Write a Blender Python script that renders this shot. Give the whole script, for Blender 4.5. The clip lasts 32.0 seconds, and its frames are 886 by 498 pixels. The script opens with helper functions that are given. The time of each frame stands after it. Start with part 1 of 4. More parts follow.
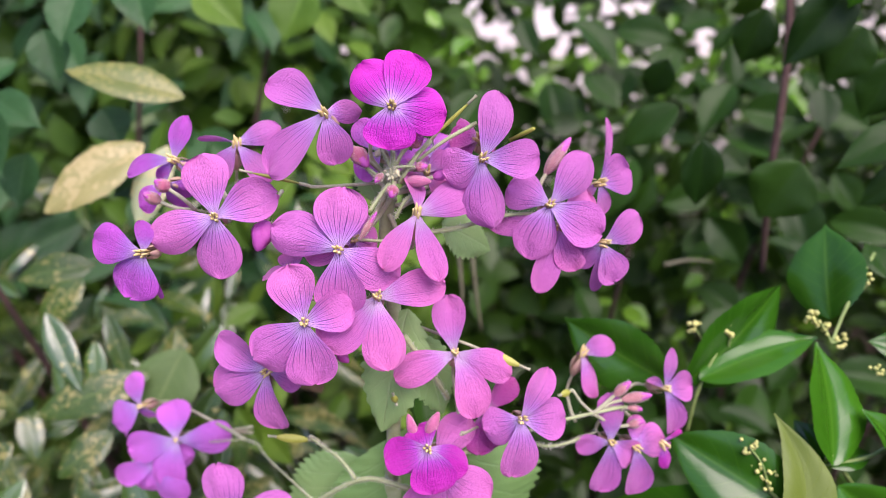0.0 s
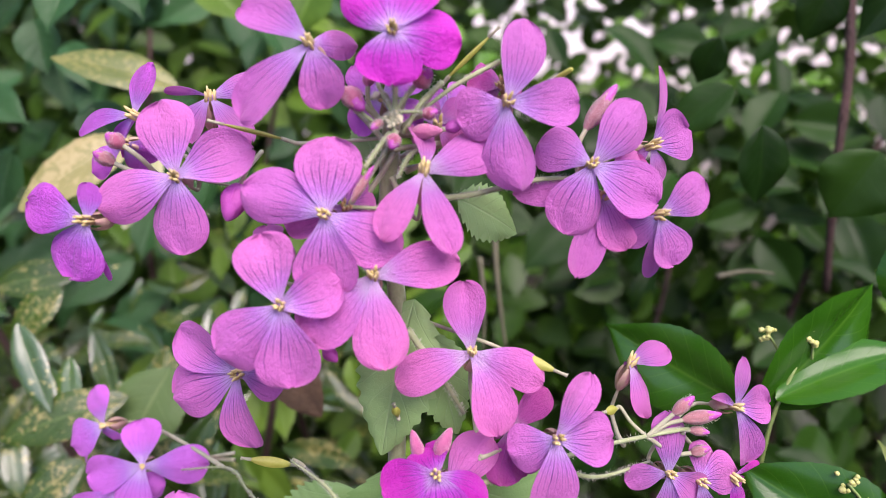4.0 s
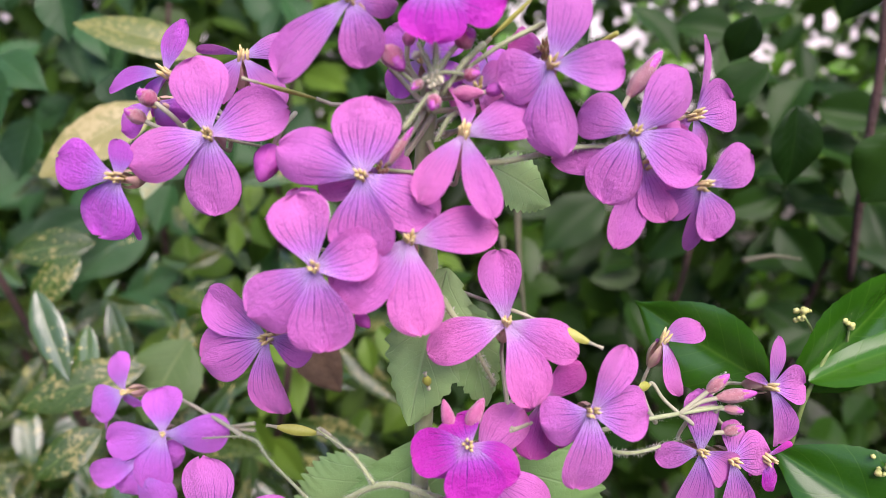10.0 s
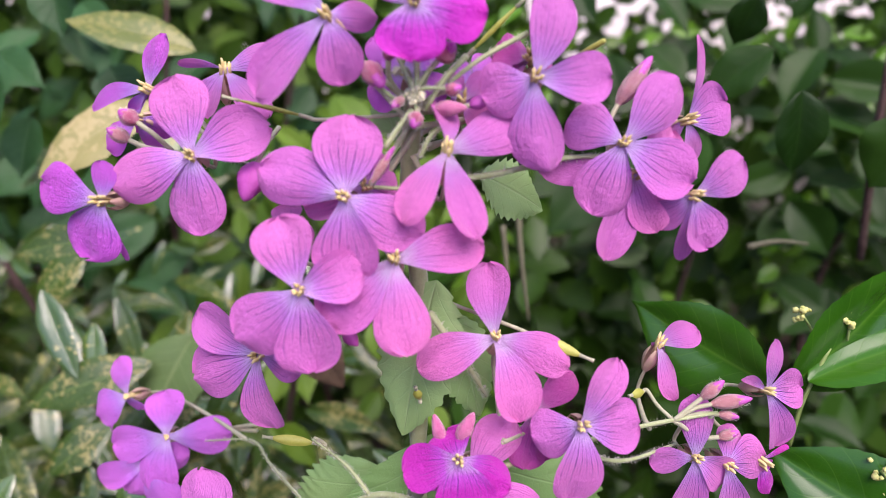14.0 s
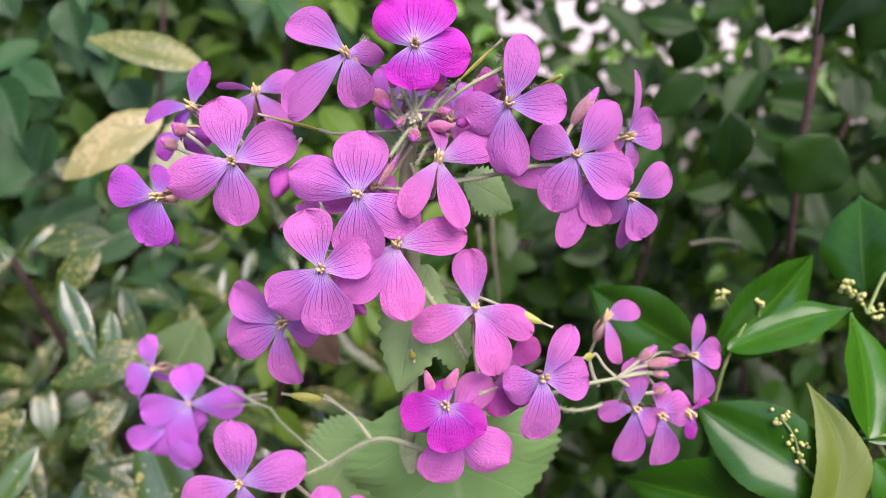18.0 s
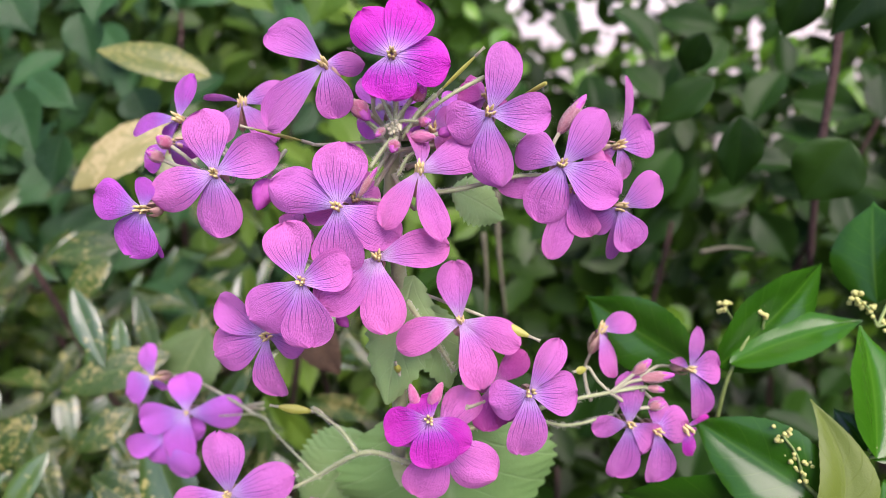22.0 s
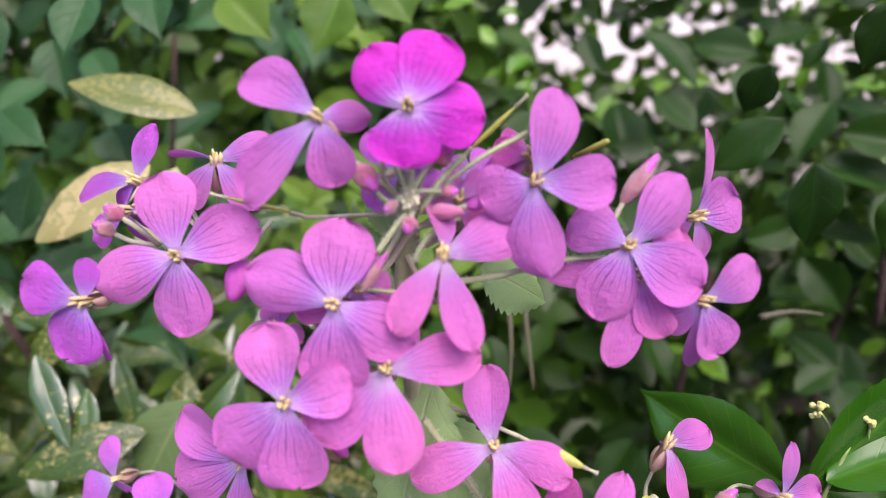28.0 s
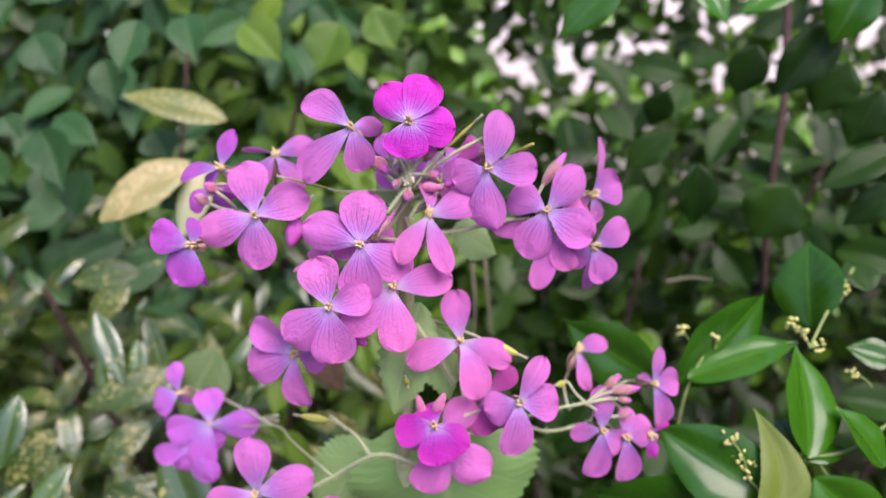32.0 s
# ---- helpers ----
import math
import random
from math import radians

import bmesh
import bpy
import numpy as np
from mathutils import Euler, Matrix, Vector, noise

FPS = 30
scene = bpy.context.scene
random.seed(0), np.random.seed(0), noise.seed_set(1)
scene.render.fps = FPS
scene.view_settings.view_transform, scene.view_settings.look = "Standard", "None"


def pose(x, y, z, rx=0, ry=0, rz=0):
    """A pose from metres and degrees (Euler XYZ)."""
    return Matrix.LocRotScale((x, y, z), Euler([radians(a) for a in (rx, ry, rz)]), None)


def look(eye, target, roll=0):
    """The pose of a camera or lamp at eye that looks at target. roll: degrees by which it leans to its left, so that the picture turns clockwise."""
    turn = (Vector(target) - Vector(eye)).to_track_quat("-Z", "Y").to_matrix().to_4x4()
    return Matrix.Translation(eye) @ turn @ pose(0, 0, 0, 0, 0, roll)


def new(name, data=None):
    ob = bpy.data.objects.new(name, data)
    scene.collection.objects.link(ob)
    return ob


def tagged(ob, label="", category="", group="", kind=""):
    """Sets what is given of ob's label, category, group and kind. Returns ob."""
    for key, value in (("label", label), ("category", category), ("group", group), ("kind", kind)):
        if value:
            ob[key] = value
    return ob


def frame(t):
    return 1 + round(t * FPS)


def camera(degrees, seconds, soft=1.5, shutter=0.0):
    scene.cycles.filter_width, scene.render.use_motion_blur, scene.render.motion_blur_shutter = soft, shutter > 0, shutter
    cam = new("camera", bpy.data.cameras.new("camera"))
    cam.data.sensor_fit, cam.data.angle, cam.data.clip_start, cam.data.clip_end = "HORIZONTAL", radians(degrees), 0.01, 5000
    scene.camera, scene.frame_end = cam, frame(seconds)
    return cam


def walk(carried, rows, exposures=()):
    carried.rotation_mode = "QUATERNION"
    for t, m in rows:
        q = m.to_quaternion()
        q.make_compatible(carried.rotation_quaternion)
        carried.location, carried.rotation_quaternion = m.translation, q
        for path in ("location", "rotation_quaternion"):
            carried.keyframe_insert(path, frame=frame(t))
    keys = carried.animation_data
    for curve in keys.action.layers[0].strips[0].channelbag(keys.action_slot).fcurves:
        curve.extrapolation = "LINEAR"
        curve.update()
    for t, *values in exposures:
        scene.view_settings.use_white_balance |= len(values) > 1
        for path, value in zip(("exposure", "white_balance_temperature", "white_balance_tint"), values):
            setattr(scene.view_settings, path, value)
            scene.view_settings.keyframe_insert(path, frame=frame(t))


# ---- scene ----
# ---- camera ----
cam = camera(66.0, 32.0, soft=0.8)
walk(cam, [
    (0, pose(0.00437, -0.15632, 0.66200, 68.262, -0.352, -2.679)),
    (0.5, pose(0.00747, -0.13426, 0.65940, 66.910, -0.191, -1.236)),
    (1, pose(0.00529, -0.12759, 0.64955, 69.171, -0.296, -1.651)),
    (1.5, pose(0.01066, -0.12390, 0.64980, 68.846, -0.311, -0.576)),
    (2, pose(0.00714, -0.12249, 0.64777, 69.232, -0.429, -0.884)),
    (2.5, pose(0.00058, -0.12338, 0.65007, 68.839, -1.007, -1.939)),
    (3, pose(0.00459, -0.12612, 0.64763, 69.411, -0.562, -1.265)),
    (3.5, pose(0.00745, -0.13045, 0.64093, 71.026, -0.185, -0.740)),
    (5.5, pose(0.00837, -0.12746, 0.63123, 73.154, 0.217, -0.364)),
    (6, pose(0.00497, -0.12445, 0.64116, 70.590, -0.077, -0.951)),
    (6.5, pose(0.00339, -0.12508, 0.64081, 70.591, -0.614, -1.049)),
    (7, pose(0.01470, -0.12377, 0.63977, 70.664, 0.896, 0.662)),
    (7.5, pose(0.00548, -0.12171, 0.64230, 69.419, 0.123, -0.247)),
    (8, pose(0.00272, -0.12343, 0.64059, 69.655, -0.112, -0.407)),
    (8.5, pose(-0.00134, -0.12579, 0.63575, 70.915, -0.282, -1.745)),
    (9, pose(0.00532, -0.12358, 0.63752, 70.005, -0.291, 0.555)),
    (9.5, pose(-0.00005, -0.12609, 0.63318, 70.895, -0.921, -0.559)),
    (10, pose(0.00228, -0.12895, 0.63060, 71.317, -1.083, 0.373)),
    (10.5, pose(0.00326, -0.12775, 0.63211, 70.810, -0.468, 0.184)),
    (11, pose(0.00955, -0.12536, 0.63554, 69.832, 0.212, 1.263)),
    (11.5, pose(0.00885, -0.12772, 0.63370, 70.560, 0.370, 1.197)),
    (12, pose(0.00286, -0.12774, 0.63826, 69.464, -0.280, -0.361)),
    (12.5, pose(0.00239, -0.12834, 0.63810, 69.528, -0.418, 0.335)),
    (13, pose(0.00723, -0.12580, 0.63759, 69.390, 0.238, 1.265)),
    (13.5, pose(0.00765, -0.12425, 0.63732, 69.004, 0.389, 1.278)),
    (15.5, pose(0.00251, -0.13474, 0.64938, 66.875, -0.065, -0.027)),
    (16, pose(-0.00167, -0.14144, 0.63805, 70.045, -0.945, -1.169)),
    (16.5, pose(0.00922, -0.14178, 0.64304, 68.888, 0.202, 0.766)),
    (17, pose(0.00896, -0.14776, 0.63318, 72.048, -0.101, 0.598)),
    (17.5, pose(0.00568, -0.14743, 0.64274, 69.375, -0.311, -0.742)),
    (18, pose(0.00331, -0.15665, 0.64729, 68.977, -0.748, -1.066)),
    (18.5, pose(0.00631, -0.16444, 0.65070, 68.706, -0.418, -0.452)),
    (19, pose(0.01612, -0.17018, 0.64823, 69.735, 0.431, 1.561)),
    (19.5, pose(0.01600, -0.17286, 0.65072, 69.437, 0.276, 1.386)),
    (20, pose(0.01931, -0.17294, 0.65165, 69.280, 0.507, 1.984)),
    (20.5, pose(0.01613, -0.17368, 0.65058, 69.556, 0.182, 1.452)),
    (21, pose(0.01299, -0.16929, 0.65125, 69.212, -0.099, 0.899)),
    (21.5, pose(0.01392, -0.15882, 0.64658, 69.771, 0.102, 1.222)),
    (22, pose(0.01484, -0.15343, 0.64837, 69.197, 0.316, 1.491)),
    (22.5, pose(0.01688, -0.15043, 0.64610, 69.882, 0.426, 1.976)),
    (23, pose(0.01721, -0.14805, 0.64344, 70.669, 0.550, 2.042)),
    (23.5, pose(0.01601, -0.14674, 0.64338, 71.050, 0.603, 1.811)),
    (24, pose(0.01583, -0.14170, 0.64675, 70.611, 0.738, 1.888)),
    (24.5, pose(0.01765, -0.13624, 0.65090, 70.259, 1.050, 2.009)),
    (25, pose(0.01951, -0.13285, 0.65333, 69.676, 1.019, 2.333)),
    (25.5, pose(0.01695, -0.13253, 0.65212, 70.009, 0.709, 1.925)),
    (27.5, pose(0.01503, -0.11298, 0.65288, 70.391, 0.383, 2.064)),
    (28, pose(0.00988, -0.11396, 0.64995, 70.722, 0.320, 2.119)),
    (28.5, pose(0.00925, -0.11272, 0.64939, 71.056, 0.118, 1.925)),
    (29, pose(0.00786, -0.11780, 0.65120, 70.628, 0.015, 1.873)),
    (29.5, pose(0.00891, -0.12703, 0.65615, 70.113, -0.049, 1.830)),
    (30, pose(0.00774, -0.13744, 0.66203, 69.406, -0.238, 1.421)),
    (30.5, pose(0.01052, -0.14429, 0.66851, 68.410, 0.023, 1.461)),
    (31, pose(0.00815, -0.15587, 0.66762, 69.418, -0.080, 0.824)),
    (31.5, pose(0.00636, -0.17503, 0.66243, 70.827, -0.550, -0.231)),
    (32, pose(0.00794, -0.18129, 0.66087, 71.278, -0.734, -0.281)),
], exposures=[(0, 1.34, 6750, 32), (32, 1.34, 6750, 32)])
# a lens with a shallow depth of field, focused on the flower head
cam.data.dof.use_dof = True
cam.data.dof.focus_distance = 0.149
cam.data.dof.aperture_fstop = 11.5

# ---- light: soft open shade under a bright sky ----
world = bpy.data.worlds.new("sky")
scene.world = world
world.use_nodes = True
wn = world.node_tree
sky = wn.nodes.new("ShaderNodeTexSky")
sky.sky_type = "NISHITA"
sky.sun_disc = False
sky.sun_elevation = radians(52)
sky.sun_rotation = radians(155)
wn.nodes["Background"].inputs["Strength"].default_value = 0.15
wn.links.new(sky.outputs[0], wn.nodes["Background"].inputs["Color"])
sun = new("sun", bpy.data.lights.new("sun", "SUN"))
sun.data.energy = 2.3
sun.data.angle = radians(48)
sun.data.color = (1.0, 0.96, 0.9)
sun.matrix_world = look((0.6, -1.3, 2.2), (0, 0, 0))


# ---- material helpers ----
class Nodes:
    def __init__(self, name):
        self.mat = bpy.data.materials.new(name)
        self.mat.use_nodes = True
        self.tree = self.mat.node_tree
        self.bsdf = self.tree.nodes["Principled BSDF"]
        self.out = self.tree.nodes["Material Output"]

    def node(self, kind, **values):
        n = self.tree.nodes.new(kind)
        for key, value in values.items():
            n.inputs[int(key[1:])].default_value = value
        return n

    def link(self, a, b):
        self.tree.links.new(a, b)

    def math(self, op, a, b=0.0, c=0.0):
        n = self.tree.nodes.new("ShaderNodeMath")
        n.operation = op
        for k, v in enumerate((a, b, c)):
            if isinstance(v, (int, float)):
                n.inputs[k].default_value = v
            else:
                self.link(v, n.inputs[k])
        return n.outputs[0]

    def ramp(self, fac, stops):
        n = self.tree.nodes.new("ShaderNodeValToRGB")
        while len(n.color_ramp.elements) < len(stops):
            n.color_ramp.elements.new(0.5)
        for e, (at, col) in zip(n.color_ramp.elements, stops):
            e.position, e.color = at, (*col, 1)
        self.link(fac, n.inputs[0])
        return n.outputs[0]

    def noise(self, scale, detail=3, rough=0.5, vector=None):
        n = self.tree.nodes.new("ShaderNodeTexNoise")
        n.inputs["Scale"].default_value = scale
        n.inputs["Detail"].default_value = detail
        n.inputs["Roughness"].default_value = rough
        if vector is not None:
            self.link(vector, n.inputs["Vector"])
        return n.outputs["Fac"]

    def mix(self, fac, a, b, mode="MIX"):
        n = self.tree.nodes.new("ShaderNodeMix")
        n.data_type, n.blend_type = "RGBA", mode
        for sock, v in ((n.inputs[0], fac), (n.inputs[6], a), (n.inputs[7], b)):
            if isinstance(v, (int, float)):
                sock.default_value = v
            elif isinstance(v, tuple):
                sock.default_value = (*v, 1)
            else:
                self.link(v, sock)
        return n.outputs[2]

    def uv(self):
        n = self.tree.nodes.new("ShaderNodeUVMap")
        n.uv_map = "UVMap"
        s = self.tree.nodes.new("ShaderNodeSeparateXYZ")
        self.link(n.outputs[0], s.inputs[0])
        return n.outputs[0], s.outputs[0], s.outputs[1]

    def coord(self):
        return self.tree.nodes.new("ShaderNodeTexCoord").outputs["Object"]

    def rand(self):
        return self.tree.nodes.new("ShaderNodeObjectInfo").outputs["Random"]

    def island(self):
        return self.tree.nodes.new("ShaderNodeNewGeometry").outputs["Random Per Island"]

    def bump(self, height, strength, distance):
        n = self.tree.nodes.new("ShaderNodeBump")
        n.inputs["Strength"].default_value = strength
        n.inputs["Distance"].default_value = distance
        self.link(height, n.inputs["Height"])
        self.link(n.outputs[0], self.bsdf.inputs["Normal"])
        return n.outputs[0]

    def finish(self, colour, rough, translucent=0.0, tcolour=None, normal=None, sheen=0.0):
        if isinstance(colour, tuple):
            self.bsdf.inputs["Base Color"].default_value = (*colour, 1)
        else:
            self.link(colour, self.bsdf.inputs["Base Color"])
        if isinstance(rough, (int, float)):
            self.bsdf.inputs["Roughness"].default_value = rough
        else:
            self.link(rough, self.bsdf.inputs["Roughness"])
        self.bsdf.inputs["Sheen Weight"].default_value = sheen
        if translucent:
            t = self.tree.nodes.new("ShaderNodeBsdfTranslucent")
            c = tcolour if tcolour is not None else colour
            if isinstance(c, tuple):
                t.inputs[0].default_value = (*c, 1)
            else:
                self.link(c, t.inputs[0])
            if normal is not None:
                self.link(normal, t.inputs["Normal"])
            m = self.tree.nodes.new("ShaderNodeMixShader")
            m.inputs[0].default_value = translucent
            self.link(self.bsdf.outputs[0], m.inputs[1])
            self.link(t.outputs[0], m.inputs[2])
            self.link(m.outputs[0], self.out.inputs[0])
        return self.mat


def petal_material(name, throat, inner, blade, rim, vein, vein_strength):
    m = Nodes(name)
    uv, u, v = m.uv()
    n1 = m.noise(4, 2, 0.5, uv)
    n2 = m.noise(2.2, 2, 0.5, uv)
    bend = m.math("MULTIPLY", m.math("SUBTRACT", n1, 0.5), m.math("ADD", 0.035, m.math("MULTIPLY", v, 0.10)))
    uu = m.math("ADD", u, bend)

    def lines(count, width):
        s = m.math("ABSOLUTE", m.math("SINE", m.math("MULTIPLY", uu, math.pi * count)))
        n = m.tree.nodes.new("ShaderNodeMapRange")
        m.link(s, n.inputs[0])
        n.inputs[1].default_value, n.inputs[2].default_value = 0.0, width
        n.inputs[3].default_value, n.inputs[4].default_value = 1.7, 0.0
        return m.math("MINIMUM", n.outputs[0], 1.0)

    def fade(a, b, c, d):
        up = m.tree.nodes.new("ShaderNodeMapRange")
        m.link(v, up.inputs[0])
        up.inputs[1].default_value, up.inputs[2].default_value = a, b
        down = m.tree.nodes.new("ShaderNodeMapRange")
        m.link(v, down.inputs[0])
        down.inputs[1].default_value, down.inputs[2].default_value = c, d
        down.inputs[3].default_value, down.inputs[4].default_value = 1.0, 0.0
        return m.math("MULTIPLY", up.outputs[0], down.outputs[0])

    across = m.tree.nodes.new("ShaderNodeCombineXYZ")
    m.link(uu, across.inputs[0])
    m.link(m.rand(), across.inputs[1])
    reach = m.noise(9, 1, 0.5, across.outputs[0])
    end = m.math("ADD", 0.34, m.math("MULTIPLY", reach, 0.74))
    tail = m.math("SUBTRACT", 1.0, m.math("POWER", m.math("DIVIDE", v, end), 3.0))
    tail = m.math("MINIMUM", m.math("MAXIMUM", tail, 0.0), 1.0)
    main = m.math("MULTIPLY", lines(8, 0.30), m.math("MULTIPLY", fade(0.02, 0.08, 0.7, 1.0), tail))
    fork = m.math("MULTIPLY", lines(16, 0.34), m.math("MULTIPLY", fade(0.16, 0.34, 0.6, 0.95), tail))
    fine = m.math("MULTIPLY", lines(32, 0.6), fade(0.3, 0.5, 0.85, 1.0))
    veins = m.math("MAXIMUM", main, m.math("MAXIMUM", m.math("MULTIPLY", fork, 0.66), m.math("MULTIPLY", fine, 0.12)))
    base = m.ramp(m.math("ADD", v, m.math("MULTIPLY", m.math("SUBTRACT", n2, 0.5), 0.25)),
                  [(0.0, throat), (0.12, throat), (0.28, inner), (0.5, blade), (1.0, rim)])
    r = m.rand()
    tint = m.tree.nodes.new("ShaderNodeHueSaturation")
    m.link(base, tint.inputs["Color"])
    m.link(m.math("ADD", 0.487, m.math("MULTIPLY", r, 0.026)), tint.inputs["Hue"])
    m.link(m.math("ADD", 0.83, m.math("MULTIPLY", r, 0.2)), tint.inputs["Value"])
    col = m.mix(m.math("MULTIPLY", veins, vein_strength), tint.outputs[0], vein)
    crinkle = m.noise(14, 4, 0.6, uv)
    height = m.math("SUBTRACT", m.math("ADD", m.math("MULTIPLY", n1, 0.8), m.math("MULTIPLY", crinkle, 1.0)), veins)
    normal = m.bump(height, 0.8, 0.0006)
    return m.finish(col, 0.55, 0.35, col, normal, 0.15)


def foliage_material(name, dark, light, vein, rough, speckle=None, side_veins=9.0, per_island=False, gloss=0.5, translucent=0.12, bumpy=0.5, veinfac=0.5):
    m = Nodes(name)
    uv, u, v = m.uv()
    co = m.coord()
    big = m.noise(40, 3, 0.55, co)
    small = m.noise(400, 4, 0.6, co)
    r = m.island() if per_island else m.rand()
    shade = m.math("ADD", m.math("MULTIPLY", big, 0.6), m.math("MULTIPLY", r, 0.55))
    base = m.ramp(shade, [(0.2, dark), (0.9, light)])
    off = m.math("ABSOLUTE", m.math("SUBTRACT", u, 0.5))
    rib = m.tree.nodes.new("ShaderNodeMapRange")
    m.link(off, rib.inputs[0])
    rib.inputs[2].default_value = 0.035
    rib.inputs[3].default_value, rib.inputs[4].default_value = 1.0, 0.0
    wave = m.math("ABSOLUTE", m.math("SINE", m.math("MULTIPLY", m.math("SUBTRACT", v, m.math("MULTIPLY", off, 0.55)), math.pi * side_veins)))
    side = m.tree.nodes.new("ShaderNodeMapRange")
    m.link(wave, side.inputs[0])
    side.inputs[2].default_value = 0.16
    side.inputs[3].default_value, side.inputs[4].default_value = 0.55, 0.0
    veins = m.math("MAXIMUM", rib.outputs[0], side.outputs[0])
    cells = m.tree.nodes.new("ShaderNodeTexVoronoi")
    cells.feature = "DISTANCE_TO_EDGE"
    cells.inputs["Scale"].default_value = 900
    m.link(co, cells.inputs["Vector"])
    net = m.tree.nodes.new("ShaderNodeMapRange")
    m.link(cells.outputs["Distance"], net.inputs[0])
    net.inputs[2].default_value = 0.12
    net.inputs[3].default_value, net.inputs[4].default_value = 0.12, 0.0
    veins = m.math("MAXIMUM", veins, net.outputs[0])
    col = m.mix(m.math("MULTIPLY", veins, veinfac), base, vein)
    if speckle is not None:
        spots = m.noise(speckle[2], 2, 0.65, co)
        patch = m.noise(70, 2, 0.5, co)
        spot = m.math("ADD", m.math("MULTIPLY", spots, 0.75), m.math("MULTIPLY", patch, 0.5))
        mask = m.tree.nodes.new("ShaderNodeMapRange")
        m.link(spot, mask.inputs[0])
        mask.inputs[1].default_value, mask.inputs[2].default_value = speckle[1], speckle[1] + 0.06
        col = m.mix(mask.outputs[0], col, speckle[0])
    height = m.math("ADD", m.math("MULTIPLY", veins, -0.6), m.math("MULTIPLY", small, 0.25))
    m.bump(height, bumpy, 0.0006)
    m.bsdf.inputs["Specular IOR Level"].default_value = gloss
    rg = m.math("ADD", rough, m.math("MULTIPLY", small, 0.15))
    return m.finish(col, rg, translucent, col)


def plain_material(name, a, b, scale, rough, bump=0.3, distance=0.0004, translucent=0.0, sheen=0.0):
    m = Nodes(name)
    co = m.coord()
    n = m.noise(scale, 4, 0.6, co)
    fine = m.noise(scale * 7, 3, 0.6, co)
    col = m.ramp(m.math("ADD", m.math("MULTIPLY", n, 0.7), m.math("MULTIPLY", fine, 0.3)), [(0.3, a), (0.7, b)])
    m.bump(fine, bump, distance)
    return m.finish(col, rough, translucent, None, None, sheen)


PETAL_MAUVE = petal_material("petal_mauve", (0.62, 0.40, 0.82), (0.59, 0.21, 0.69), (0.66, 0.175, 0.565), (0.655, 0.155, 0.525), (0.09, 0.005, 0.19), 1.0)
PETAL_FRESH = petal_material("petal_fresh", (0.72, 0.46, 0.88), (0.66, 0.15, 0.75), (0.70, 0.025, 0.57), (0.74, 0.018, 0.53), (0.10, 0.0, 0.22), 1.0)
PETAL_DEEP = petal_material("petal_deep", (0.50, 0.28, 0.64), (0.48, 0.06, 0.56), (0.50, 0.008, 0.42), (0.56, 0.02, 0.44), (0.12, 0.0, 0.22), 1.0)
PETAL_PINK = petal_material("petal_pink", (0.62, 0.42, 0.72), (0.64, 0.22, 0.66), (0.71, 0.175, 0.57), (0.70, 0.165, 0.50), (0.34, 0.03, 0.32), 0.85)
PETAL_PURPLE = petal_material("petal_purple", (0.58, 0.38, 0.78), (0.52, 0.18, 0.74), (0.60, 0.10, 0.64), (0.58, 0.08, 0.58), (0.15, 0.01, 0.30), 0.8)
PETAL_DARK = petal_material("petal_dark", (0.5, 0.25, 0.5), (0.5, 0.08, 0.42), (0.50, 0.06, 0.38), (0.52, 0.07, 0.36), (0.2, 0.01, 0.2), 0.5)
PETAL_VIOLET = petal_material("petal_violet", (0.64, 0.44, 0.86), (0.6, 0.24, 0.82), (0.70, 0.18, 0.78), (0.72, 0.16, 0.72), (0.25, 0.03, 0.45), 0.5)
BUD_PINK = plain_material("bud_pink", (0.34, 0.025, 0.11), (0.58, 0.15, 0.24), 700, 0.6, 0.9, 0.0005, 0.1, 0.5)
BUD_HAIRY = plain_material("bud_hairy", (0.34, 0.09, 0.15), (0.55, 0.27, 0.28), 700, 0.7, 1.0, 0.0006, 0.1, 0.5)
BUD_GREEN = plain_material("bud_green", (0.48, 0.48, 0.26), (0.64, 0.60, 0.38), 400, 0.6, 0.5, 0.0003, 0.1, 0.3)
BUD_ROSE = plain_material("bud_rose", (0.42, 0.05, 0.20), (0.60, 0.18, 0.34), 420, 0.6, 0.9, 0.0005, 0.15, 0.5)
BUD_SALMON = plain_material("bud_salmon", (0.38, 0.09, 0.13), (0.60, 0.29, 0.29), 700, 0.65, 0.9, 0.0005, 0.15, 0.5)
BUD_DARK = plain_material("bud_dark", (0.46, 0.06, 0.36), (0.56, 0.12, 0.46), 300, 0.55, 0.4, 0.0003, 0.15)
ANTHER = plain_material("anther", (0.52, 0.40, 0.14), (0.74, 0.63, 0.32), 900, 0.7, 0.5, 0.0002)
STEM = plain_material("stem_skin", (0.25, 0.32, 0.13), (0.42, 0.48, 0.26), 220, 0.65, 0.5, 0.0003, 0.2, 0.3)
PEDICEL = plain_material("pedicel_skin", (0.30, 0.31, 0.18), (0.48, 0.48, 0.32), 300, 0.65, 0.5, 0.0002, 0.2, 0.3)
HAIR = plain_material("plant_hair", (0.62, 0.62, 0.50), (0.80, 0.78, 0.70), 300, 0.6, 0.1, 0.0001, 0.4)
SEPAL = plain_material("sepal_skin", (0.42, 0.22, 0.22), (0.50, 0.40, 0.25), 300, 0.6, 0.5, 0.0002, 0.1)
POD = plain_material("pod_skin", (0.27, 0.31, 0.04), (0.43, 0.43, 0.09), 250, 0.5, 0.4, 0.0002, 0.2)
